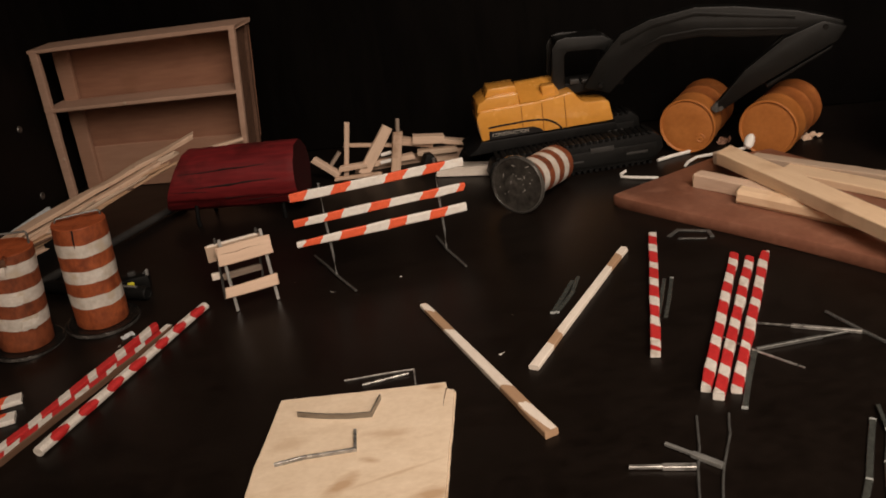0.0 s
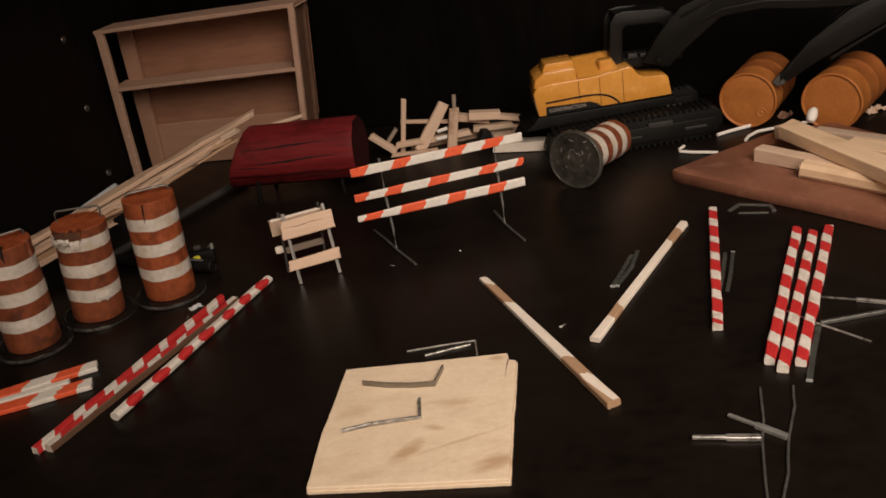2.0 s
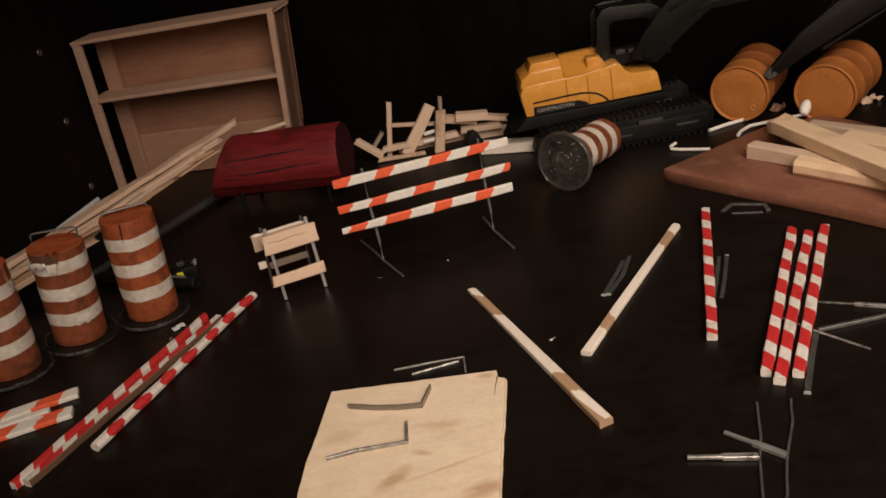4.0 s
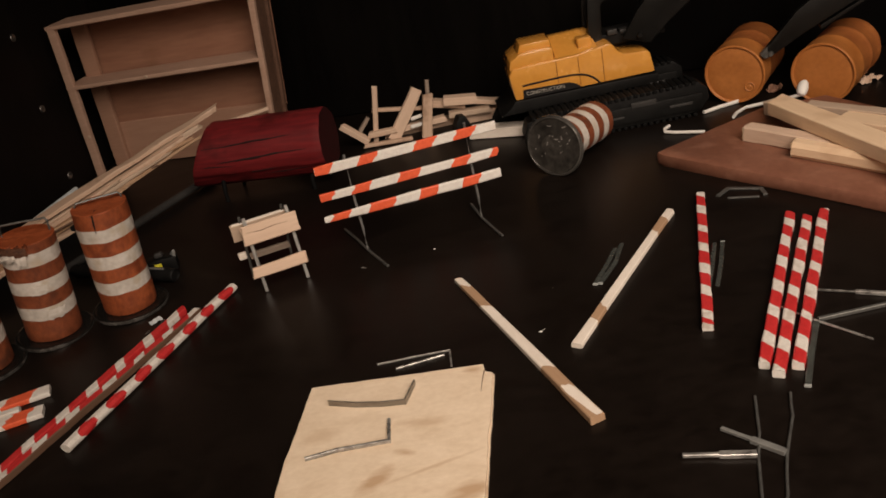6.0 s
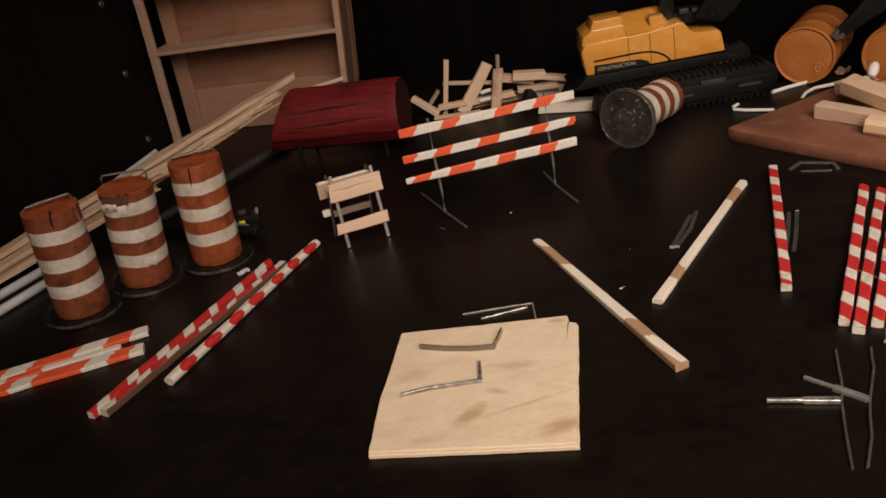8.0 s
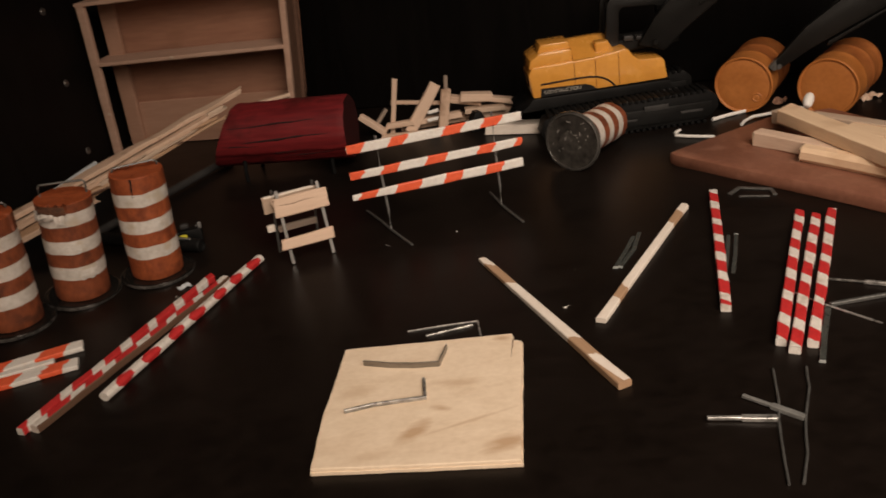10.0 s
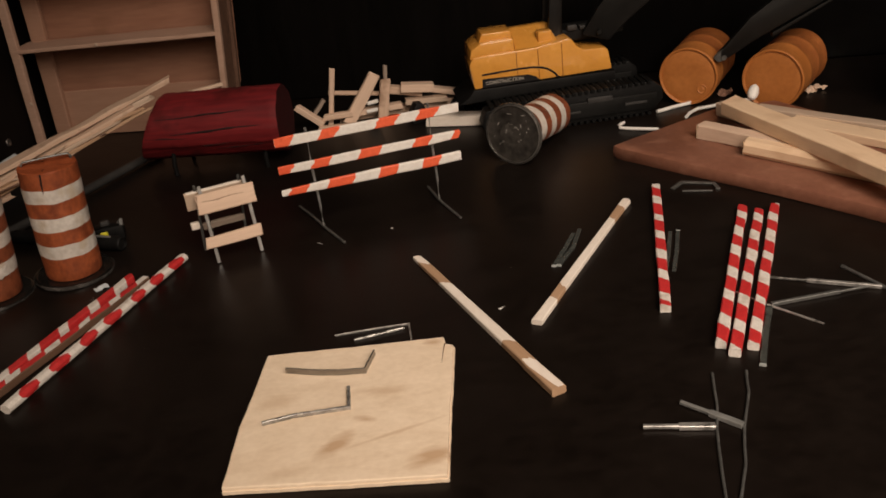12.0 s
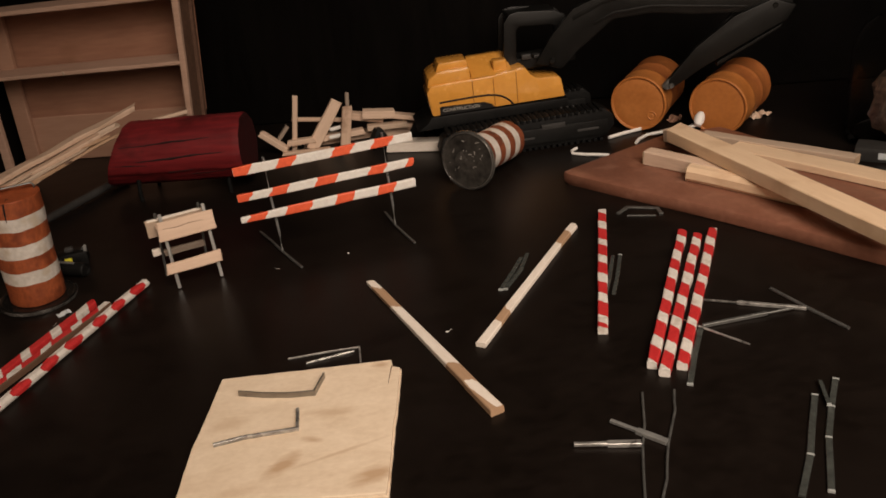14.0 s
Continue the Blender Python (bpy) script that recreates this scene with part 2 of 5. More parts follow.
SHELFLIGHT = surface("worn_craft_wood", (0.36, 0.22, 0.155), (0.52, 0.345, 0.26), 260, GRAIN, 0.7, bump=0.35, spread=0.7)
CLEANPINE = surface("clean_pine", (0.72, 0.5, 0.32), (0.86, 0.65, 0.45), 300, GRAIN, 0.6, bump=0.3, spread=0.7, stain=(0.68, 0.47, 0.3), stain_scale=70)
GREYWOOD = surface("weathered_shaded_wood", (0.22, 0.17, 0.135), (0.34, 0.27, 0.215), 380, GRAIN, 0.7, bump=0.35, spread=0.7)
CRUMPLE = surface("smoky_crumpled_film", (0.05, 0.036, 0.031), (0.36, 0.265, 0.235), 90, rough=0.4, bump=0.4, shine=0.3)
GLASS, gn, gl, gb = nodes_of("clear_jar_plastic")
gb.inputs["Transmission Weight"].default_value = 1.0
gb.inputs["Roughness"].default_value = 0.06
gb.inputs["IOR"].default_value = 1.1
gb.inputs["Base Color"].default_value = (0.96, 0.96, 0.95, 1)
FILM, fn, fl, fb = nodes_of("clear_film_scrap")
fb.inputs["Transmission Weight"].default_value = 0.93
fb.inputs["Roughness"].default_value = 0.2
fb.inputs["Base Color"].default_value = (0.42, 0.42, 0.4, 1)


# ---- mesh helpers (millimetres) ----
def finish(name, bm, mats, parent=None, label="", smooth=False):
    for v in bm.verts:
        v.co *= MM
    bmesh.ops.recalc_face_normals(bm, faces=bm.faces)
    if smooth:
        for f in bm.faces:
            f.smooth = True
        for e in bm.edges:
            if len(e.link_faces) == 2 and e.calc_face_angle(0) > 0.6:
                e.smooth = False
    me = bpy.data.meshes.new(name)
    bm.to_mesh(me)
    bm.free()
    for m in mats if isinstance(mats, (list, tuple)) else [mats]:
        me.materials.append(m)
    ob = new(name, me)
    if parent:
        ob.parent = parent
    if label:
        ob["label"] = label
    return ob


def part(name, bm, mats, parent, label="", smooth=False):
    return finish(name, bm, mats, parent, label, smooth)


def thing(name, x, y, z, rz, label, category, group=""):
    ob = new(name)
    ob.empty_display_size = 0.01
    ob.matrix_basis = pose(x * MM, y * MM, z * MM, 0, 0, rz)
    return tagged(ob, label, category, group)


def along(p, q, roll=0.0):
    """A pose at p (mm) whose x axis runs to q; z stays as upright as it can."""
    p, q = Vector(p), Vector(q)
    x = (q - p).normalized()
    y = Vector((0, 0, 1)).cross(x)
    y = y.normalized() if y.length > 1e-4 else Vector((0, 1, 0))
    z = x.cross(y)
    m = Matrix((x, y, z)).transposed().to_4x4() @ pose(0, 0, 0, roll)
    m.translation = p * MM
    return m


def box(bm, x0, x1, y0, y1, z0, z1, bevel=0.0, mat=0, segs=1):
    made = bmesh.ops.create_cube(bm, size=1.0)["verts"]
    for v in made:
        v.co = Vector(((x0 + x1) / 2 + v.co.x * (x1 - x0), (y0 + y1) / 2 + v.co.y * (y1 - y0), (z0 + z1) / 2 + v.co.z * (z1 - z0)))
    faces = {f for v in made for f in v.link_faces}
    for f in faces:
        f.material_index = mat
    if bevel:
        edges = list({e for f in faces for e in f.edges})
        bmesh.ops.bevel(bm, geom=edges, offset=bevel, segments=segs, profile=0.6, affect="EDGES")
    return bm


def prism(bm, outline, y0, y1, bevel=0.0, mat=0):
    """An outline in x and z, drawn out along y."""
    a = [bm.verts.new((x, y0, z)) for x, z in outline]
    b = [bm.verts.new((x, y1, z)) for x, z in outline]
    faces = [bm.faces.new(a), bm.faces.new(b[::-1])]
    for i in range(len(a)):
        j = (i + 1) % len(a)
        faces.append(bm.faces.new((a[j], a[i], b[i], b[j])))
    for f in faces:
        f.material_index = mat
    bmesh.ops.recalc_face_normals(bm, faces=faces)
    if bevel:
        bmesh.ops.bevel(bm, geom=list({e for f in faces for e in f.edges}), offset=bevel, segments=2, profile=0.6, affect="EDGES")
    return bm


def lathe(bm, rings, axis_pose=None, n=32, mats=None, wobble=0.0, seed=0, caps=True):
    """Rings of (radius, height) turned about z; mats gives a slot for each band."""
    loops = []
    for k, (r, z) in enumerate(rings):
        loop = []
        for i in range(n):
            a = 2 * math.pi * i / n
            rr = r * (1 + wobble * noise.noise((math.cos(a) * 1.3 + seed, math.sin(a) * 1.3, z * 0.08)))
            loop.append(bm.verts.new((rr * math.cos(a), rr * math.sin(a), z)))
        loops.append(loop)
    for k in range(len(loops) - 1):
        for i in range(n):
            f = bm.faces.new((loops[k][i], loops[k][(i + 1) % n], loops[k + 1][(i + 1) % n], loops[k + 1][i]))
            f.material_index = mats[k] if mats else 0
    for k, flip in ((0, True), (-1, False)):
        if caps and rings[k][0] > 1e-6:
            f = bm.faces.new(loops[k][::-1] if flip else loops[k])
            f.material_index = mats[k] if mats else 0
    if axis_pose:
        bmesh.ops.transform(bm, matrix=axis_pose, verts=[v for lp in loops for v in lp])
    return loops


def tube(bm, points, r, n=8, flat=1.0, mat=0):
    """A round or flattened wire along points (mm)."""
    pts = [Vector(p) for p in points]
    radii = r if isinstance(r, list) else [r] * len(pts)
    loops = []
    for i, p in enumerate(pts):
        r = radii[i]
        d = (pts[min(i + 1, len(pts) - 1)] - pts[max(i - 1, 0)]).normalized()
        side = Vector((0, 0, 1)).cross(d)
        side = side.normalized() if side.length > 1e-3 else Vector((1, 0, 0))
        up = d.cross(side)
        loops.append([bm.verts.new(p + side * math.cos(2 * math.pi * k / n) * r + up * math.sin(2 * math.pi * k / n) * r * flat) for k in range(n)])
    for a, b in zip(loops, loops[1:]):
        for k in range(n):
            bm.faces.new((a[k], a[(k + 1) % n], b[(k + 1) % n], b[k])).material_index = mat
    bm.faces.new(loops[0][::-1]).material_index = mat
    bm.faces.new(loops[-1]).material_index = mat
    return bm


def strip(bm, points, w, h, mat=0, edge=0.12):
    """A bar of width w and height h along points, with blunted long edges."""
    pts = [Vector(p) for p in points]
    loops = []
    prof = [(-w / 2 + edge, 0), (w / 2 - edge, 0), (w / 2, edge), (w / 2, h - edge), (w / 2 - edge, h), (-w / 2 + edge, h), (-w / 2, h - edge), (-w / 2, edge)]
    for i, p in enumerate(pts):
        a = (p - pts[i - 1]).normalized() if i else None
        b = (pts[i + 1] - p).normalized() if i < len(pts) - 1 else None
        d = ((a or b) + (b or a)).normalized()
        side = Vector((0, 0, 1)).cross(d).normalized()
        stretch = 1 / max(0.5, abs(d.dot(a or b)))
        loops.append([bm.verts.new(p + side * s * stretch + Vector((0, 0, z))) for s, z in prof])
    for a, b in zip(loops, loops[1:]):
        for k in range(8):
            bm.faces.new((a[k], a[(k + 1) % 8], b[(k + 1) % 8], b[k])).material_index = mat
    bm.faces.new(loops[0][::-1]).material_index = mat
    bm.faces.new(loops[-1]).material_index = mat
    return bm


def plank(bm, length, w, h, seed=0, rough=0.25, steps=10, edge=0.3, taper=0.0, ragged=0.0, skew=0.0, skew_end=0.0):
    """A hand-cut plank along +x from the origin, resting on z = 0, with uneven edges."""
    rnd = random.Random(seed)
    loops = []
    for i in range(steps + 1):
        s = i / steps
        x = length * s
        k = 1 - taper * s
        wob = [rough * noise.noise((x * 0.06 + seed * 3.1, j * 1.7, 0.5)) for j in range(4)]
        hw, hh = w / 2 * k, h
        prof = [(-hw + edge, 0), (hw - edge, 0), (hw + wob[0], edge), (hw + wob[0], hh - edge), (hw - edge + wob[0], hh + wob[1] * 0.5),
                (-hw + edge + wob[2], hh + wob[1] * 0.5), (-hw + wob[2], hh - edge), (-hw + wob[2], edge)]
        end = ragged if i in (0, steps) else 0
        loops.append([bm.verts.new((x + end * rnd.uniform(-1, 1) + skew * y * (1 - s) + skew_end * y * s, y, z)) for y, z in prof])
    for a, b in zip(loops, loops[1:]):
        for k in range(8):
            bm.faces.new((a[k], a[(k + 1) % 8], b[(k + 1) % 8], b[k]))
    bm.faces.new(loops[0][::-1])
    bm.faces.new(loops[-1])
    return bm


def end_faces(ob, length, w, h, skew=0.0, skew_end=0.0):
    for x, s in ((0.0, -1), (length, 1)):
        bm = bmesh.new()
        box(bm, x - 0.1 + s * 0.3, x + 0.1 + s * 0.3, -w / 2 + 0.35, w / 2 - 0.35, 0.3, h - 0.3, 0.05)
        for v in bm.verts:
            v.co.x += v.co.y * (skew if s < 0 else skew_end)
        part("end_face", bm, ENDS, ob, "darker end grain")


def loose_plank(name, p, q, w, h, mats, label, category, group="", seed=0, roll=0.0, **more):
    bm = bmesh.new()
    plank(bm, (Vector(q) - Vector(p)).length, w, h, seed, **more)
    ob = finish(name, bm, mats)
    ob.matrix_basis = along(p, q, roll)
    if category == "timber offcut":
        end_faces(ob, (Vector(q) - Vector(p)).length, w, h, more.get("skew", 0.0), more.get("skew_end", 0.0))
    return tagged(ob, label, category, group)


def striped(bm, length, w, h, marks, lean=0.0, lean_side=0.0, seed=0, edge=0.25, bare=(), wobble=0.3, split=5, bow=0.0, bare_to=1e9, taper=0.0, flatten=0.0, wedge=0.0):
    """A painted bar along x: slot 0 ground, slot 1 inside the marks; faces named in bare take slot 2. The marks lean across
    the width by lean (mm per mm of y) and down the sides by lean_side (mm per mm of z)."""
    rnd = random.Random(seed)
    cuts = [(0.0, 0, False)]
    for a, b in marks:
        if a > 0.05:
            cuts.append((a, 0, True))
        cuts.append((min(b, length), 1, True))
    if cuts[-1][0] < length - 0.05:
        cuts.append((length, 0, False))
    ys = [(-w / 2 + edge) + (w - 2 * edge) * k / (split - 1) for k in range(split)]
    prof = [(y, h) for y in ys] + [(w / 2, h - edge), (w / 2, edge)] + [(y, 0) for y in ys[::-1]] + [(-w / 2, edge), (-w / 2, h - edge)]
    loops = []
    for n_cut, (x, _, inner) in enumerate(cuts):
        loop = []
        bend = [0.22 * noise.noise((x * 0.11 + seed * 2.3, 1.5 * j, 3.0)) for j in range(2)]
        for k, (y, z) in enumerate(prof):
            dx = (lean * y + lean_side * (z - h / 2) + bow * (1 if n_cut % 2 else -1) * min(1.4, (math.hypot(y + 0.37 * w, z - h + 0.3) / (0.52 * w)) ** 2)) if inner else 0.0
            dx += wobble * noise.noise((x * 0.7 + seed * 5.3, y * 0.9, z * 0.9)) if inner else rnd.uniform(-0.15, 0.15)
            if wedge and n_cut == 1:
                dx = wedge * max(0.0, 2 * y / w - 0.1)
            loop.append(bm.verts.new((min(max(x + dx, 0.0), length), y * ((1 - taper * x / length) if taper >= 0 else 1 - taper * min(1.0, 2.9 * x / length)) * (1 + bend[0]) + bend[1] * 0.8, z * (1 - flatten * x / length) * (1 + 0.4 * bend[1]))))
        loops.append(loop)
    m = len(prof)
    for (a, b), (_, slot, _) in zip(zip(loops, loops[1:]), cuts[1:]):
        for k in range(m):
            f = bm.faces.new((a[k], a[(k + 1) % m], b[(k + 1) % m], b[k]))
            y, z = (prof[k][0] + prof[(k + 1) % m][0]) / 2, (prof[k][1] + prof[(k + 1) % m][1]) / 2
            side = "right" if y < -w / 2 + edge * 0.6 else "left" if y > w / 2 - edge * 0.6 else "top" if z > h / 2 else "under"
            f.material_index = 2 if side in bare and (a[0].co.x + b[0].co.x) / 2 < bare_to else slot
    for lp, flip in ((loops[0], False), (loops[-1], True)):
        bm.faces.new(lp[::-1] if flip else lp).material_index = 2 if "end" in bare else 1 if "painted end" in bare else 0
    return bm


# ---- the cabinet that holds the scene ----


def wall_panel(name, p, q, height, thick, mat, label, category):
    bm = bmesh.new()
    box(bm, 0, (Vector(q) - Vector(p)).length, 0, thick, 0, height, 0.8)
    ob = finish(name, bm, mat)
    ob.matrix_basis = along(p, q)
    return tagged(ob, label, category, kind="structure")


bm = bmesh.new()
box(bm, -300, 340, -261, 520, -18, 0, 0.6)
floor = tagged(finish("floor", bm, TABLE), "dark brown, nearly black, faintly glossy cabinet shelf board", "shelf board", kind="structure")
wall_back = wall_panel("wall_back", (-240, 452, 0), (320, 359.6, 0), 420, 6, PANEL, "black back panel of the cabinet", "wall")
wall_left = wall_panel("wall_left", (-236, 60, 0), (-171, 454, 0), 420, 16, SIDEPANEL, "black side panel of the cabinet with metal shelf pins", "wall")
wall_right = wall_panel("wall_right", (320, 368, 0), (262, 10, 0), 420, 16, PANEL, "black side panel of the cabinet", "wall")

bm = bmesh.new()
box(bm, -300, 340, 60, 520, 420.5, 438, 0.6)
ceiling = tagged(finish("ceiling", bm, PANEL), "black underside of the cabinet shelf above", "ceiling", kind="structure")
ROOM = surface("room_wall_paint", (0.6, 0.53, 0.45), (0.68, 0.61, 0.53), 40, rough=0.8, bump=0.1)
wall_front = wall_panel("wall_front", (520, -640, -18), (-520, -640, -18), 470, 18, ROOM, "plain beige wall of the room behind the camera", "wall")


def shelf_pin(x, y, z):
    bm = bmesh.new()
    lathe(bm, [(0.8, -1.5), (1.2, 0.0), (1.6, 0.1), (1.7, 0.5), (1.4, 0.8), (0.9, 0.6), (0.0, 0.4)], n=20)
    ob = finish("shelf_pin", bm, PINMETAL, smooth=True)
    ob.matrix_basis = Matrix.Translation((x * MM, y * MM, z * MM)) @ pose(0, 0, 0, 0, 0, -9.4) @ pose(0, 0, 0, 0, 90, 0)
    return tagged(ob, "small bright metal pin in the black side panel", "shelf pin", "pins in the side panel")


for z in (73, 41, 8.8):
    shelf_pin(-183.3, 381, z)


# ---- model shelf unit ----
def model_shelf():
    """A crooked little unit: its posts lean over, the far one more."""
    t = thing("model_shelf", -175.5, 392, 0, -10, "small crooked pale wooden model shelf unit with brown backing", "shelf unit")
    upright = Matrix(((0, 1, 0, 0), (0, 0, 1, 0), (1, 0, 0, 0), (0, 0, 0, 1)))
    flat = Matrix.Identity(4)
    side_on = Matrix(((0, 0, 1, 0), (0, 1, 0, 0), (1, 0, 0, 0), (0, 0, 0, 1)))

    def piece(name, size, place, turn, mat, label, seed, rough=0.3, ragged=0.2, steps=14):
        bm = bmesh.new()
        plank(bm, *size, seed=seed, rough=rough, ragged=ragged, steps=steps)
        bmesh.ops.transform(bm, matrix=Matrix.Translation(place) @ turn, verts=bm.verts)
        for v in bm.verts:
            v.co.x += v.co.z * (0.046 + 0.07 * v.co.x / 94)
            v.co.z += 0.01 * v.co.x * v.co.z / 73
        return part(name, bm, mat, t, label)

    piece("post", (72.0, 3.8, 2.6), (1.0, 0, 0), upright, SHELFLIGHT, "", 3)
    piece("post", (73.0, 2.6, 2.4), (91.8, 0, 0), upright, SHELFLIGHT, "", 4)
    piece("post", (72.0, 7.4, 2.6), (4.4, 14.8, 0), upright, SHELFWOOD, "", 5)
    piece("post", (72.0, 4.2, 2.4), (90.8, 15.2, 0), upright, SHADEBROWN, "", 6)
    piece("shelf_board", (94.6, 18.0, 1.9), (-1.0, 9.0, 71.3), flat, SHELFLIGHT, "", 11, 0.45, 0.5)
    piece("shelf_board", (91.0, 16.6, 1.7), (-0.6, 8.1, 44.1), flat, SHELFLIGHT, "", 12, 0.5, 0.6)
    piece("back_board", (91.5, 53.0, 1.2), (0.8, 18.7, 45.6), Matrix(((1, 0, 0, 0), (0, 0, 1, 0), (0, 1, 0, 0), (0, 0, 0, 1))), BACKING, "reddish-brown thin backing board", 13, 0.2)
    piece("back_board", (91.5, 21.4, 1.2), (0.8, 17.4, 10.8), Matrix(((1, 0, 0, 0), (0, 0, 1, 0), (0, 1, 0, 0), (0, 0, 0, 1))), SHELFWOOD, "paler lower backing board", 14, 0.3)
    # side slats: shade is put into their brown
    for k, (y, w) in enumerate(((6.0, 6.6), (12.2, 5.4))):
        piece("side_slat", (71.4 - k, w, 1.0), (91.4 - 0.7 * k, y, 0.4), side_on, SHADEBROWN, "brown side board with shade in its colour", 21 + k, 0.25)
    # a darker knot on the middle board's edge and a nail head on the near post
    for x, y, z in ((2.2, -0.2, 22.0), (40.0, -0.3, 45.6)):
        bm = bmesh.new()
        lathe(bm, [(0.0, 0), (0.7, 0.05), (0.8, 0.3), (0.5, 0.5), (0.0, 0.55)], n=14)
        bmesh.ops.transform(bm, matrix=Matrix.Translation((x + z * 0.05, y, z)) @ Matrix.Rotation(math.pi / 2, 4, "X"), verts=bm.verts)
        part("nail_head", bm, PALE, t, "tiny pale nail head", True)
    return t


model_shelf()


# ---- red tank ----
def red_tank():
    t = thing("wooden_tank", -107.5, 334.0, 0, -9, "dark red painted wooden tank with cracked boards on metal legs", "model tank")
    length, n, n_len = 54.6, 96, 40
    # board edges round the section, degrees from the far side over the top; each board sits a little in or out
    seams = [20, 55, 90, 120, 148, 174, 203, 226, 255, 290, 325]
    rnd = random.Random(5)
    sit = [rnd.uniform(-0.22, 0.3) for _ in seams]

    def radius(a, x):
        k = max([q for q in range(len(seams)) if seams[q] <= a], default=len(seams) - 1)
        lo, hi = seams[k], seams[(k + 1) % len(seams)] + (360 if k == len(seams) - 1 else 0)
        aa = a if a >= lo else a + 360
        edge = min(aa - lo, hi - aa)
        groove = 0.2 * max(0.0, 1 - edge / 2.6) * (0.4 + 0.9 * noise.noise((x * 0.13, k * 3.7, 1.0)))
        return 12.9 + sit[k] - max(0.0, groove) + 0.16 * noise.noise((x * 0.25, a * 0.09, 2.0)) + 0.25 * noise.noise((x * 0.05, k * 5.1, 8.0))

    bm = bmesh.new()
    loops = []
    for k in range(n_len + 1):
        x = -1.2 + length * k / n_len
        left_over = 1 - k / n_len
        loop = []
        for i in range(n):
            a = 360 * i / n
            r = radius(a, x) * (0.975 if k in (0, n_len) else 1.0)
            c, q = math.cos(math.radians(a)), math.sin(math.radians(a))
            dx = 0.35 * noise.noise((a * 0.05, 5.0, 1.0)) - 0.8 * c if k in (0, n_len) else 0
            loop.append(bm.verts.new((x + dx + 6.0 * q * left_over ** 1.5, 13.6 + r * c * 1.06, 17.6 + r * q * (0.98 if q > 0 else 1.0))))
        loops.append(loop)
    for a, b in zip(loops, loops[1:]):
        for i in range(n):
            bm.faces.new((a[i], a[(i + 1) % n], b[(i + 1) % n], b[i]))
    bm.faces.new(loops[0][::-1])
    bm.faces.new(loops[-1]).material_index = 1
    part("tank_body", bm, [REDWOOD, ENDRED], t, smooth=True)
    # angle at the two ends, reach along the tank, width
    cracks = [(153, 143, 2, 47, 0.75), (180, 170, 6, 52, 0.9), (184, 186, 0, 18, 0.5), (206, 200, 4, 38, 0.55), (216, 208, 24, 53, 0.5)]
    for a0, a1, x0, x1, wid in cracks:
        bm = bmesh.new()
        pts = []
        for q in range(22):
            x = x0 + (x1 - x0) * q / 21
            a = a0 + (a1 - a0) * q / 21 + 1.3 * noise.noise((x * 0.1, a0, 0)) + 0.5 * noise.noise((x * 0.6, a0, 3.0))
            r = radius(a % 360, x) + 0.02 - 0.22 * wid
            c, sn = math.cos(math.radians(a)), math.sin(math.radians(a))
            pts.append((x, 13.6 + r * c * 1.06, 17.6 + r * sn * (0.98 if sn > 0 else 1.0)))
        tube(bm, pts, [max(0.1, 0.55 * wid * math.sin(math.pi * (0.06 + 0.9 * q / 21)) * (1.0 + 0.4 * noise.noise((q * 0.5, a0 * 0.3, 4.0)))) for q in range(22)], 6)
        part("crack", bm, CRACKRED, t, "dark open crack between boards")
    for x, y in ((8, 3.0), (45, 6.0), (8, 21), (46, 22)):
        bm = bmesh.new()
        tube(bm, [(x, y, 0), (x - 0.2, y + 0.3, 4), (x, y + (1.5 if y < 10 else -1.5), 9)], 0.9, 8)
        part("leg", bm, TREAD, t, "short dark metal leg")
    return t


red_tank()


# ---- lumber leaning on the model shelf ----
A, B = Vector((-203, 262, 6.8)), Vector((-97.2, 358.5, 33.2))
RUN = (B - A)
ACROSS = Vector((RUN.y, -RUN.x, 0)).normalized()
PINKPALE = surface("pale_pink_strip", (0.46, 0.31, 0.215), (0.66, 0.48, 0.36), 300, GRAIN, 0.65, bump=0.45, spread=0.6, stain=(0.34, 0.22, 0.15), stain_scale=110)
LUMBER = [(-0.05, 0.985, 0, 0, 6.4, 1.8, PINKPALE), (-0.12, 0.84, 4.8, -2.6, 5, 1.8, PINKPALE), (0.0, 0.91, 2.5, -2.3, 4, 1.4, PALE), (-0.08, 0.64, 8, -5.2, 5, 1.6, TAN),
          (0.28, 0.5, -4.0, -1.4, 3.6, 1.6, PINKPALE), (0.05, 0.76, 6.0, -5.0, 4, 1.5, TAN), (-0.12, 0.46, 10.5, -7.4, 5, 1.6, PINKPALE), (0.5, 0.8, 6.4, -3.2, 2.6, 1.4, PALE), (0.1, 0.7, 3.5, -4.9, 5, 1.6, BROWN), (0.62, 0.87, 4.4, -4.2, 2.4, 1.3, TAN)]
for n, (s0, s1, off, dz, w, h, m) in enumerate(LUMBER):
    p, q = A + RUN * s0 + ACROSS * off + Vector((0, 0, dz)), A + RUN * s1 + ACROSS * off * 0.7 + Vector((0, 0, dz))
    p.z = max(p.z, 0.2)
    loose_plank("lumber_plank", p, q, w, h, m, "long thin pale wood strip in a leaning heap", "plank", "heap of leaning strips", n + 40, ragged=2.4, rough=1.9, taper=0.4, steps=34)
rnd = random.Random(77)
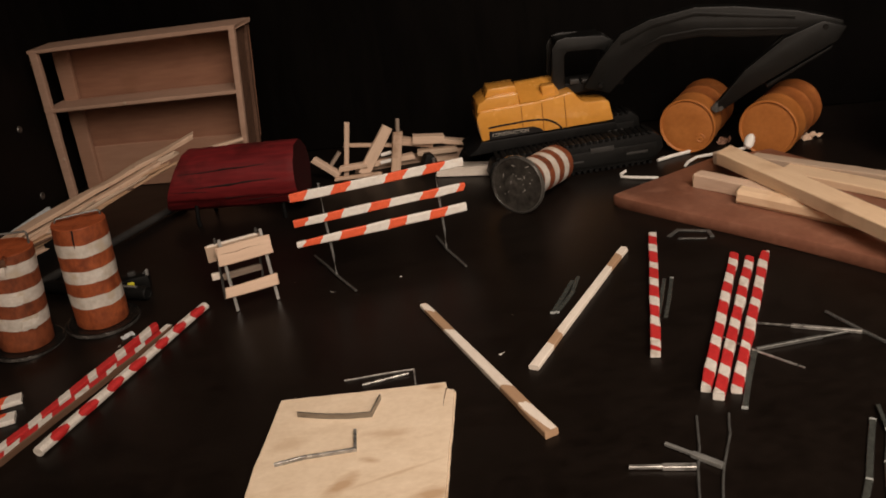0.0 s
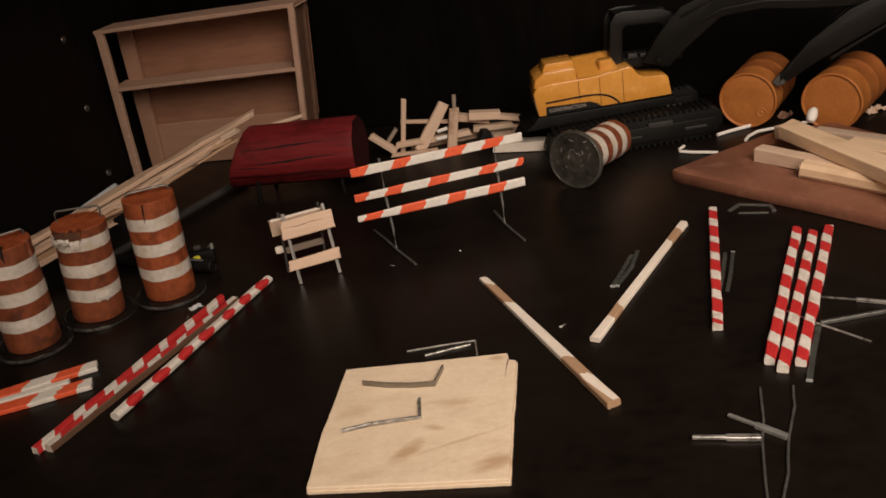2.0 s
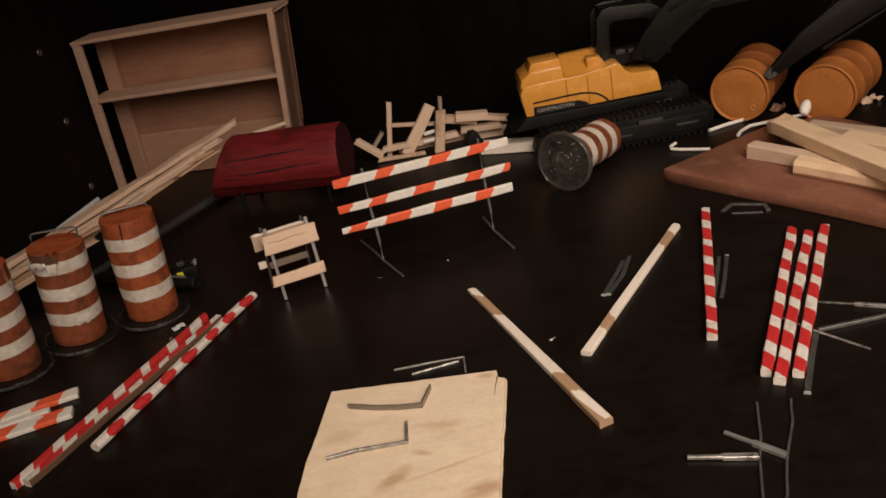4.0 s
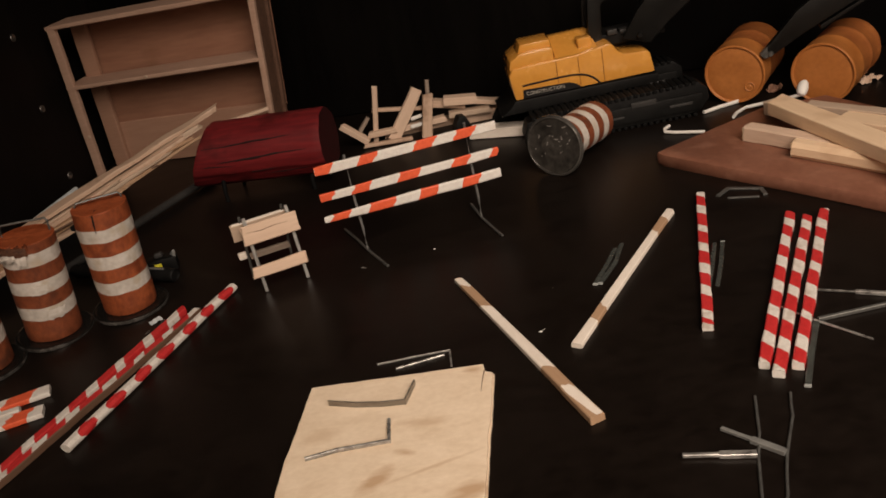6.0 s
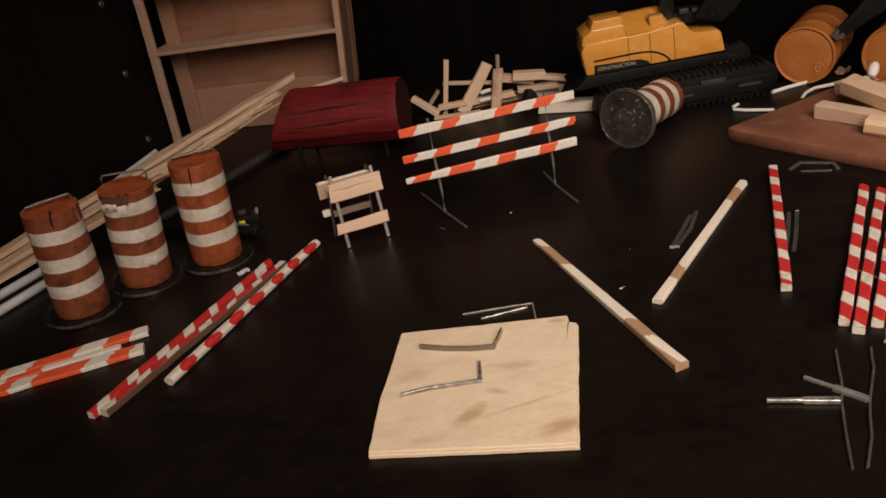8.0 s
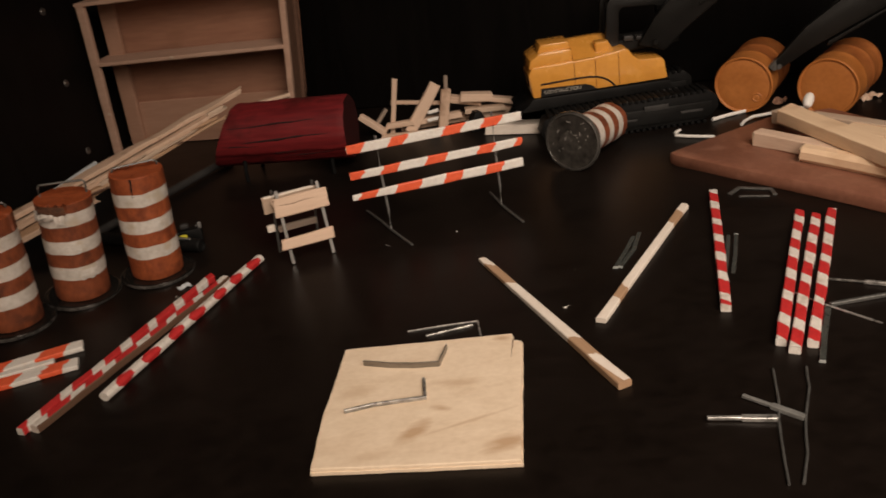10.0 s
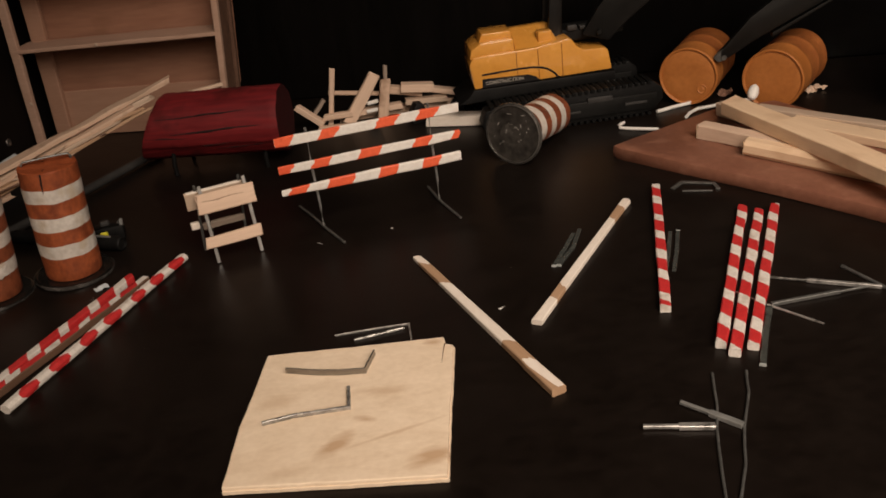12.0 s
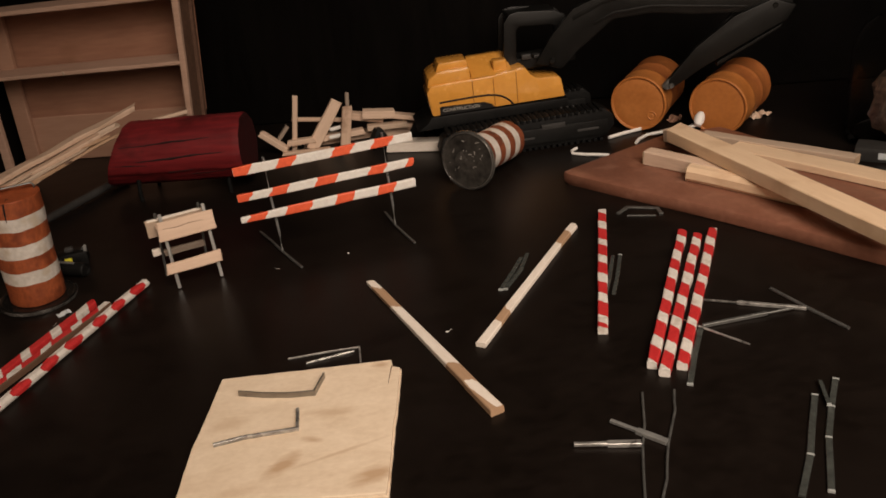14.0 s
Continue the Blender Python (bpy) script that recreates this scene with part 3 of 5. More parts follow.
for n in range(14):
    s0 = rnd.uniform(0.28, 0.84)
    s1 = s0 + rnd.uniform(0.07, 0.2)
    off, dz = rnd.uniform(2.0, 7.5), rnd.uniform(-5.6, -1.8)
    p = A + RUN * s0 + ACROSS * off + Vector((0, 0, dz + rnd.uniform(-0.6, 0.6)))
    q = A + RUN * s1 + ACROSS * (off + rnd.uniform(-1.6, 2.2)) + Vector((0, 0, dz + rnd.uniform(-1.4, 0.8)))
    p.z, q.z = max(p.z, 0.2), max(q.z, 0.2)
    loose_plank("wood_splinter", p, q, rnd.uniform(1.1, 2.6), rnd.uniform(0.7, 1.3), (PINKPALE, TAN, PALE, BROWN)[n % 4], "short ragged splinter in the leaning heap of strips", "splinter", "splinters in the leaning heap", n + 140, ragged=1.4, rough=1.0, taper=0.5, steps=8, roll=rnd.uniform(-30, 30))
loose_plank("short_stick", (-98.4, 364.2, 23.8), (-81.0, 368.4, 25.4), 2.1, 1.5, PINKWOOD, "short pale stick leaning on the model shelf", "stick", seed=61)


def rod(name, p, q, r, mat, label, category, group=""):
    bm = bmesh.new()
    length = (Vector(q) - Vector(p)).length
    lathe(bm, [(r * 0.8, 0), (r, 0.4), (r, length / 3), (r, 2 * length / 3), (r, length - 0.4), (r * 0.8, length)], n=14)
    ob = finish(name, bm, mat, smooth=True)
    ob.matrix_basis = along(p, q) @ pose(0, 0, 0, 0, 90, 0)
    return tagged(ob, label, category, group)


rod("plastic_straw", (-222, 190, 1.6), (-181, 266, 1.6), 1.6, STRAW, "pale blue-grey plastic tube lying on the board", "tube", "pale tubes")
rod("plastic_straw", (-214, 178, 1.6), (-174, 256, 1.6), 1.6, STRAW, "pale blue-grey plastic tube lying on the board", "tube", "pale tubes")
rod("plastic_straw", (-199.0, 300.5, 1.2), (-172.6, 362.8, 8.0), 1.15, STRAW, "pale blue-grey plastic tube beside the lumber heap", "tube", "pale tubes")
rod("grey_rod", (-152, 288, 2.0), (-113, 364, 2.0), 1.7, RODGREY, "dark grey rod lying behind the traffic drums", "rod")


# ---- traffic drums ----
def traffic_drum(m, seed, label, damage, lift=37.6, turn=0.0, slim=0.955, skin=None, disc=None, torn=(), rise=0.0, slits=()):
    t = thing("traffic_drum", 0, 0, 0, 0, label, "traffic drum", "orange and white traffic drums")
    t.matrix_basis = m
    bm = bmesh.new()
    rings = [(11.3, 0.0), (11.9, 0.25), (12.1, 0.6), (12.1, 1.2), (11.9, 1.6), (11.3, 1.75), (10.9, 1.45), (5.0, 1.4), (0.0, 1.4)]
    loops = lathe(bm, [(0.0, 0.35), (10.7, 0.35), (10.9, 0.0)] + rings, n=56)
    base = part("base_disc", bm, disc or COIN, t, "round blackened metal disc with raised rim", True)
    bm = bmesh.new()
    lathe(bm, [(11.8, 0.3), (12.08, 0.4), (12.16, 0.7), (12.16, 1.1), (12.08, 1.4), (11.8, 1.55)], n=56, caps=False)
    lathe(bm, [(11.0, 0.15), (11.2, -0.06), (11.5, 0.0), (11.7, 0.25)], n=56, caps=False)
    part("rim", bm, RIM if disc else DIMRIM, base, "worn rim of the disc with glints in its colour", True)
    bm = bmesh.new()
    # worn relief on the underside: a faint oval boss and a few nicks, their glints painted pale
    made = bmesh.ops.create_uvsphere(bm, u_segments=20, v_segments=10, radius=1.0)["verts"]
    for v in made:
        v.co = Vector((v.co.x * 4.2 + 0.5, v.co.y * 5.6, v.co.z * 0.035 + 0.35))
    part("relief", bm, disc or COIN, base, "faint worn relief on the disc", True)
    nick = random.Random(seed * 7)
    bm = bmesh.new()
    for k in range(18):
        a, r, turn = nick.uniform(0, 6.28), nick.uniform(2.0, 9.8), nick.uniform(0, 3.1)
        for v in bmesh.ops.create_cube(bm, size=1.0)["verts"]:
            w = Matrix.Rotation(turn, 3, "Z") @ Vector((v.co.x * (0.5 + 1.1 * (k % 3 == 0)), v.co.y * 0.16, v.co.z * 0.12))
            v.co = w + Vector((math.cos(a) * r, math.sin(a) * r, 0.3))
    part("nicks", bm, GLINTNICK, base, "nicks in the dark disc with painted glints")
    bm = bmesh.new()
    bands = [(0, 7.4, 0), (7.4, 11.8, 1), (11.8, 16.4, 0), (16.4, 20.8, 1), (20.8, 25.6, 0), (25.6, 29.9, 1), (29.9, 33.8 + rise, 0)]
    rings, slots = [(8.6, 1.6), (8.85, 2.0)], [0]
    for z0, z1, slot in bands:
        for k in range(1, 4):
            rings.append((8.85 + 0.05 * slot, 1.9 + z0 + (z1 - z0) * k / 3))
            slots.append(slot)
    rings += [(8.6, 35.9 + rise), (6.0, 35.6 + rise), (3.0, 35.7 + rise), (0.01, 35.5 + rise)]
    slots += [2, 2, 2, 2]
    n = 64
    rings = [(r * slim, z) for r, z in rings]
    loops = lathe(bm, rings, n=n, mats=slots + [2], wobble=0.035, seed=seed)
    rnd = random.Random(seed)
    for k, lp in enumerate(loops):
        for i, v in enumerate(lp):
            a = 2 * math.pi * i / n
            v.co.z += 0.35 * noise.noise((math.cos(a) * 2 + seed, math.sin(a) * 2, v.co.z * 0.05)) if 1 < k < len(loops) - 4 else 0
            for ang, top, depth in damage:
                d = math.degrees((a - math.radians(ang) + math.pi) % (2 * math.pi) - math.pi)
                if abs(d) < 3 and v.co.z > top:
                    v.co.x *= 1 - depth / 9
                    v.co.y *= 1 - depth / 9
            if k >= len(loops) - 3:
                v.co.z += 0.5 * noise.noise((v.co.x * 0.5 + seed, v.co.y * 0.5, 1.0))
    part("drum_body", bm, [skin or DRUM, TAPE, DRUMTOP], t, "orange drum with three white bands", True)
    for ang, z0, z1, wide in slits:
        bm = bmesh.new()
        outer = 8.85 * slim + 0.32
        prism(bm, [(outer, z0), (outer + 0.02, (z0 + z1) / 2), (outer - 0.1, z1), (outer - 4.5, z1), (outer - 3.0, z1 - 1.0), (outer - 0.8, z0 + 1.0)], -wide / 2, wide / 2)
        for v in bm.verts:
            v.co.y = v.co.y * (0.25 + 0.75 * min(1.0, max(0.0, (v.co.z - z0) / (z1 - z0)))) + 0.25 * math.sin(v.co.z * 1.4)
        bmesh.ops.rotate(bm, verts=bm.verts, cent=(0, 0, 0), matrix=Matrix.Rotation(math.radians(ang), 3, "Z"))
        part("slit", bm, SOOT, t, "dark split in the skin")
    for k, (a0, a1, z0, z1, lift_out, mat) in enumerate(torn):
        bm = bmesh.new()
        cols, rows = 9, 6
        grid = []
        for i in range(cols + 1):
            col = []
            for j in range(rows + 1):
                u, w = i / cols, j / rows
                rag = noise.noise((u * 4 + k * 5, w * 4, seed))
                a = math.radians(a0 + (a1 - a0) * (u + (0.12 * rag if i in (0, cols) else 0)))
                z = z0 + (z1 - z0) * (w + (0.3 * rag if j in (0, rows) else 0))
                r = 9.05 + lift_out * (0.25 + 1.2 * abs(noise.noise((u * 3 + k, w * 3, 7.0)))) * math.sin(math.pi * min(1, w + 0.15))
                col.append((r * math.cos(a), r * math.sin(a), z))
            grid.append(col)
        front = [[bm.verts.new(p) for p in col] for col in grid]
        back = [[bm.verts.new((p[0] * 0.97, p[1] * 0.97, p[2])) for p in col] for col in grid]
        for i in range(cols):
            for j in range(rows):
                bm.faces.new((front[i][j], front[i + 1][j], front[i + 1][j + 1], front[i][j + 1]))
                bm.faces.new((back[i][j + 1], back[i + 1][j + 1], back[i + 1][j], back[i][j]))
        rim = [(i, 0) for i in range(cols)] + [(cols, j) for j in range(rows)] + [(i, rows) for i in range(cols, 0, -1)] + [(0, j) for j in range(rows, 0, -1)]
        for n0, (i, j) in enumerate(rim):
            i2, j2 = rim[(n0 + 1) % len(rim)]
            bm.faces.new((front[i2][j2], front[i][j], back[i][j], back[i2][j2]))
        part("torn_flap", bm, mat, t, "torn card under the tape" if mat is CARD else "crumpled torn tape", True)
    bm = bmesh.new()
    tube(bm, [(-7, 0, 34.5), (-7.1, 0, lift - 1.2), (-6.5, 0.1, lift - 0.3), (0, 0.2, lift), (6.4, 0.1, lift + 0.2), (7, 0, lift - 0.6), (7, 0, 34.5)], 0.38, 8)
    part("handle", bm, DULLSTEEL, t, "thin bent wire handle").matrix_basis = pose(0, 2 * MM, 0, 0, 0, turn)
    return t


# torn tape on the middle drum
D3, D2, D1 = (-113.7, 256.4), (-136.2, 247.2), (-151.9, 231.2)
traffic_drum(pose(D3[0] * MM, D3[1] * MM, 0, 1, 3.4, 20), 1, "orange and white traffic drum with split rim on black disc", [], 38.6, rise=1.3, slits=[(-104, 31.0, 37.1, 0.55)])
traffic_drum(pose(D2[0] * MM, D2[1] * MM, 0, 1, 6.0, 12), 2, "orange and white traffic drum with torn tape on black disc", [(-95, 32, 2.2), (-80, 33, 1.8), (-110, 32, 1.5)], 38.6, rise=-1.0, skin=DIRTYDRUM, torn=[(-135, -78, 31.6, 34.6, 0.5, CARD), (-128, -100, 30.2, 33.2, 1.6, TAPE), (-100, -82, 28.6, 32.6, 1.0, TAPE), (-150, -130, 29.5, 32.6, 0.9, TAPE), (-92, -60, 18.4, 21.2, 0.4, TAPE), (-76, -40, 9.4, 12.6, 0.4, TAPE)])
traffic_drum(pose(D1[0] * MM, D1[1] * MM, 0, 1, 3.0, 35), 3, "dirty orange and white traffic drum with a slit top", [(-40, 33, 2.0)], 38.6, skin=DIRTYDRUM, rise=1.3, slits=[(-100, 33.0, 37.2, 0.7)])
FALLEN = Vector((32.7, 303.7, 11.4))
axis = Vector((0.565, 0.825, -0.095)).normalized()
zq = axis.to_track_quat("Z", "Y").to_matrix().to_4x4()
mf = zq @ pose(0, 0, 0, 0, 0, 75) @ Matrix.Scale(0.935, 4)
mf.translation = FALLEN * MM
traffic_drum(mf, 4, "orange and white striped traffic drum fallen on its side", [], skin=DIRTYDRUM, slim=0.91, disc=DISCFACE)


# ---- three-rail barricade ----
def barricade():
    t = thing("road_barricade", -34.8, 268.0, 0, 14.2, "white road barricade with three orange-striped rails on wire legs", "barricade")
    rails = [(-10.4, 30.6, 3.1, [(0, 5.4), (14, 20), (32.4, 39.3), (46.2, 52.6)], -0.5), (-10.8, 21.6, 2.9, [(0, 4.2), (10.7, 16.4), (26, 33), (44, 49.8), (57.4, 60)], -0.2), (-11.2, 13.8, 3.25, [(2.5, 8.3), (14.8, 23.6), (32, 38.3), (46.7, 52.5)], 0.1)]
    worn = (0.0, -0.12, -0.65)
    for n, (x, z, h, marks, dz) in enumerate(rails):
        bm = bmesh.new()
        striped(bm, 60.0, h / (1 - worn[n]), 1.1, marks, lean=0.75, seed=n + 2, wobble=0.7, split=7, taper=worn[n])
        ob = part("rail", bm, [WHITE, ORANGE], t, "white rail with orange slanting stripes")
        ob.matrix_basis = Matrix.Translation(Vector((x, -0.7, z + h / 2)) * MM) @ pose(0, 0, 0, 0, -dz * 0.6, 0) @ pose(0, 0, 0, 90, 0, 0)
    for x, fx, fy, bx, by in ((0, 4.0, -15.4, -4.9, 21.5), (40, 2.0, -17.1, -0.2, 13.4)):
        bm = bmesh.new()
        tube(bm, [(x, 0.5, 0.4), (x + 0.2, 0.45, 8), (x - 0.1, 0.5, 20), (x, 0.5, 34.6)], 0.78, 8, 0.6)
        part("leg", bm, STEEL, t, "flat steel wire upright")
        bm = bmesh.new()
        tube(bm, [(x + bx, by, 0.6), (x + bx * 0.4, by * 0.45, 0.7), (x, 0, 0.7), (x + fx * 0.5, fy * 0.5, 0.6), (x + fx, fy, 0.6)], 0.48, 8, 0.8)
        part("foot", bm, DULLSTEEL, t, "steel wire foot lying on the board")
    return t


barricade()


# ---- small A-frame barricade ----
def a_frame():
    t = thing("folding_barricade", -66.6, 251.4, 0, 21.0, "small folding barricade of bare pale wood boards on metal legs", "barricade")
    for side, y0, y1, x0 in ((0, 0, 5.4, 0.0), (1, 11.4, 6.6, -2.2)):
        for x in (0.0, 13.7):
            bm = bmesh.new()
            strip(bm, [(0, 0, 0), (12, 0, 0), (24.6, 0, 0)], 0.8 if side else 1.1, 0.6)
            ob = part("leg", bm, DULLSTEEL if side else STEEL, t, "flat steel leg")
            ob.matrix_basis = along((x + x0, y0, 0.2), (x + x0 * 0.5, y1, 24.2))
        for z, h, xb, ln in ((15.8, 6.4, -1.8, 17.6), (5.4, 2.4, 1.6, 12.6) if side else (5.4, 3.6, -2.4, 17.4)):
            bm = bmesh.new()
            plank(bm, ln, h, 1.3, seed=side * 7 + int(z), rough=0.6, ragged=0.4)
            z = z + (2.6 if side and z < 10 else 0.0)
            # rear lower board takes the grey wood to stand for the front boards' shade
            ob = part("board", bm, GREYWOOD if side and h < 5 else PALE if side else PINKWOOD, t, "bare pale wood board")
            y = y0 + (y1 - y0) * (z + h / 2) / 24
            tilt = math.degrees(math.atan2(24, (y1 - y0)))
            off = -0.8 if not side else 0.9
            ob.matrix_basis = Matrix.Translation(Vector((xb + x0 * 1.2, y + off, z + h / 2)) * MM) @ pose(0, 0, 0, tilt, 0, 0)
            if side and z > 10:
                bm = bmesh.new()
                box(bm, 0.3, ln - 0.3, h / 2 - 0.2, h / 2 + 0.3, 0.1, 1.2, 0.12)
                part("painted_edge", bm, CREAM, ob, "white strip along the top edge")
            if not side and z > 10:
                bm = bmesh.new()
                tube(bm, [(1.5, 0.9, 1.25), (6, 0.5, 1.3), (10, 0.9, 1.28), (15.5, 0.6, 1.25)], [0.05, 0.14, 0.1, 0.04], 6)
                part("crack", bm, BROWN, ob, "fine split in the board")
    bm = bmesh.new()
    box(bm, -4.9, -2.2, 8.4, 10.0, 9.2, 11.6, 0.3)
    part("end_block", bm, CREAM, t, "small pale block on the rear leg")
    return t


a_frame()


# ---- loose painted sticks ----
def stick(p, q, w, h, marks, lean, mats, label, group, seed, bare=(), lean_side=0.0, roll=0.0, edge=0.25, **more):
    bm = bmesh.new()
    striped(bm, (Vector(q) - Vector(p)).length, w, h, marks, lean, lean_side, seed, bare=bare, edge=edge, **more)
    ob = finish("painted_stick", bm, mats)
    ob.matrix_basis = along(p, q, roll)
    return tagged(ob, label, "stick", group)


RW = [STICKWHITE, RED, BROWN]
TRIO_A = [(0.9, 7.1), (12.1, 19.3), (24.0, 30.8), (36.2, 43.3), (48.9, 54.8), (60.7, 66.7), (71.2, 75.7)]
TRIO_B = [(1.6, 8.1), (12.8, 19.8), (24.9, 31.8), (36.3, 43.4), (49.9, 55.7), (61.4, 67.9), (72.8, 76.5)]
TRIO_C = [(0.3, 5.5), (10.9, 18.0), (21.2, 28.0), (34.1, 41.1), (45.5, 52.0), (59.0, 64.9), (70.0, 76.8)]
ALONE = [(0.3, 2.6), (6.5, 13.8), (18.7, 24.9), (30.3, 37.3), (42.1, 49.1), (53.3, 60.9), (66.4, 73.0)]
RED5 = [(0, 2.7), (7.1, 14.1), (18.3, 25.9), (30.7, 37.4), (42, 49.5), (53.2, 61.8), (65.8, 73), (78.5, 82)]
RED6 = [(4.5, 12.4), (17.7, 24.1), (29.2, 37.7), (43.2, 50.4), (54.9, 63), (67.7, 75)]
SPOTS = [(4.2, 11.2), (15.2, 22.9), (27.1, 34.4), (37.6, 45.4), (50.3, 56.8), (59.9, 66.2), (69.6, 77.2)]
G = "red and white striped sticks"
RS = "square wooden stick with slanting red and white stripes"
stick((57.2, 191.8, 0), (74.4, 266.0, 0), 2.7, 2.1, ALONE, 0.7, RW, RS, G, 1, split=7)
stick((65.0, 173.6, 0), (94.7, 243.2, 0), 2.7, 2.1, TRIO_A, 0.8, RW, RS, G, 2, split=7)
stick((66.9, 169.8, 0), (98.3, 239.6, 0), 2.7, 2.1, TRIO_B, 0.8, RW, RS, G, 3, split=7)
stick((71.8, 171.5, 0), (103.8, 241.4, 0), 2.7, 2.1, TRIO_C, 0.8, RW, RS, G, 4, split=7)
stick((-123.4, 171.1, 0), (-92.3, 246.9, 0), 2.6, 2.1, RED5, 0.9, RW, "square wooden stick with red and white stripes beside another", G, 5)
stick((-119.9, 171.5, 0), (-87.3, 243.9, 0), 2.7, 2.2, RED6, 0.9, RW, "striped stick with a bare brown side, beside another", G, 6, bare=("right",))
stick((-105.8, 182.4, 0), (-78.7, 256.4, 0), 3.0, 2.5, SPOTS, 0.0, RW, "rounded stick with large red spots on white", G, 7, edge=0.8, bow=1.9, split=11)
WT = [TAN, CREAM, TAN]
stick((25.8, 163.6, 0), (-4.6, 237.4, 0), 3.3, 2.1, [(0.2, 13.6), (23, 59.5), (74, 82)], 0.8, WT, "flat wooden stick partly painted white", "half-painted sticks", 8, bare=("left", "right", "end"), bare_to=26, wobble=1.8, split=9, taper=0.28, flatten=0.4, wedge=14.0)
stick((25.0, 193.3, 0), (63.3, 259.0, 0), 2.7, 1.5, [(0, 11.5), (18.5, 61), (70, 80)], 0.5, WT, "wooden stick partly painted white", "half-painted sticks", 9, bare=("painted end",), wobble=0.8, split=9)
WO = [WHITE, ORANGE, TAN]
stick((-174.3, 191.2, 0), (-122.9, 212.1, 0), 4.8, 1.5, [(6, 14), (22, 35), (43.5, 51)], 0.55, WO, "flat white plank with orange slanting stripes", "orange-striped planks", 10, wobble=1.0, split=9)
stick((-168.3, 185.2, 0), (-120.5, 202.0, 0), 5.0, 1.5, [(6, 14), (20, 34.5), (41.5, 47.2)], 0.4, WO, "flat white plank with orange blotchy stripes", "orange-striped planks", 11, wobble=1.3, split=9)
stick((-172.0, 188.2, 0), (-128.6, 204.6, 0), 2.5, 1.4, [(14, 24)], 0.4, WO, "narrow white plank wedged between two striped planks", "orange-striped planks", 12, wobble=1.0, split=7)


# ---- plywood square with two metal brackets ----
def sheet(outline, centre, layers):
    bm = bmesh.new()
    c = Vector(centre)
    loops = []
    for z, inset in layers:
        loops.append([bm.verts.new((*(Vector(p) + (c - Vector(p)).normalized() * inset), z)) for p in outline])
    k = len(outline)
    for a, b in zip(loops, loops[1:]):
        for i in range(k):
            bm.faces.new((a[i], a[(i + 1) % k], b[(i + 1) % k], b[i]))
    bm.faces.new(loops[0][::-1])
    bm.faces.new(loops[-1])
    return bm


def chewed(outline, step, amount, seed):
    """The outline with points added along its edges and pushed about, as a rough saw cut leaves them."""
    out = []
    for n, p in enumerate(outline):
        p, q = Vector(p), Vector(outline[(n + 1) % len(outline)])
        count = max(1, int((q - p).length / step))
        for k in range(count):
            v = p.lerp(q, k / count)
            out.append(v + Vector((noise.noise((v.x * 0.3, v.y * 0.3, seed)), noise.noise((v.x * 0.3, v.y * 0.3, seed + 9)))) * amount)
    return out


def plywood_square():
    t = tagged(new("plywood_square"), "pale square of thin two-ply wood with rough-cut edges", "plywood square")
    t.empty_display_size = 0.01
    low = [(-45.9, 143.8), (-23, 141.6), (0.1, 139.7), (0.9, 150), (1.9, 162.8), (3.0, 175), (3.9, 186.4), (1.4, 187.2), (-21, 189.6), (-42.6, 190.6), (-43.6, 178), (-45.0, 163), (-45.5, 155)]
    top = [(-45.8, 144.0), (-23, 141.8), (-0.3, 139.9), (0.6, 150), (1.5, 162.8), (2.5, 172), (3.5, 186.0), (1.7, 186.9), (1.3, 190.1), (-21, 190.6), (-42.8, 191.3), (-43.9, 178.7), (-44.6, 170), (-45.4, 163.3), (-45.6, 155.6)]
    part("lower_ply", sheet(chewed(low, 1.1, 0.16, 1), (-21, 165), ((0, 0.25), (0.2, 0.05), (0.9, 0.0), (1.05, 0.05))), PLY, t)
    upper = part("upper_ply", sheet(chewed(top, 1.1, 0.17, 1), (-21, 165), ((1.06, 0.05), (1.15, 0), (1.75, 0.02), (1.93, 0.1), (2.0, 0.3))), PLY, t)
    bm = bmesh.new()
    tube(bm, [(1.5, 187, 1.98), (0.9, 183, 1.98), (0.3, 178, 1.96)], [0.18, 0.12, 0.03], 6)
    part("split", bm, BROWN, upper, "short split at the corner")
    return t


plywood_square()


def metal_strip(name, runs, label, category, group, mat=STEEL):
    bm = bmesh.new()
    for pts, w, h in runs:
        strip(bm, pts, w, h, edge=min(w, h) * 0.2)
    return tagged(finish(name, bm, mat), label, category, group)


def P3(z, *pts):
    return [(x, y, z) for x, y in pts]


BR = "bent flat steel bracket lying on the plywood square"
metal_strip("steel_bracket", [(P3(2.05, (-37.0, 182.3), (-30.1, 180.0), (-23.9, 178.7), (-17.7, 178.2), (-15.7, 185.6)), 0.36, 1.6)], BR, "bracket", "brackets on the plywood", BRIGHT)
metal_strip("steel_bracket", [(P3(2.05, (-40.1, 162.8), (-33.1, 164.3), (-20.9, 164.9), (-21.4, 172.6)), 0.75, 1.0)], BR, "bracket", "brackets on the plywood", SHINY)
metal_strip("steel_bracket", [(P3(0.05, (-26.7, 199.6), (-17, 200.5), (-7.4, 201.0), (-6.9, 193.6)), 0.45, 0.5)], "bent steel bracket behind the plywood square", "bracket", "brackets on the board", SHINY)
metal_strip("steel_bracket", [(P3(0.05, (-21.5, 196.2), (-14, 198.0), (-8.8, 199.2)), 0.8, 0.6)], "straight steel strip behind the plywood square", "bracket", "brackets on the board", SHINY)
LG = "loose steel leg with a thin wire foot lying on the board"
GG = "loose barricade legs"


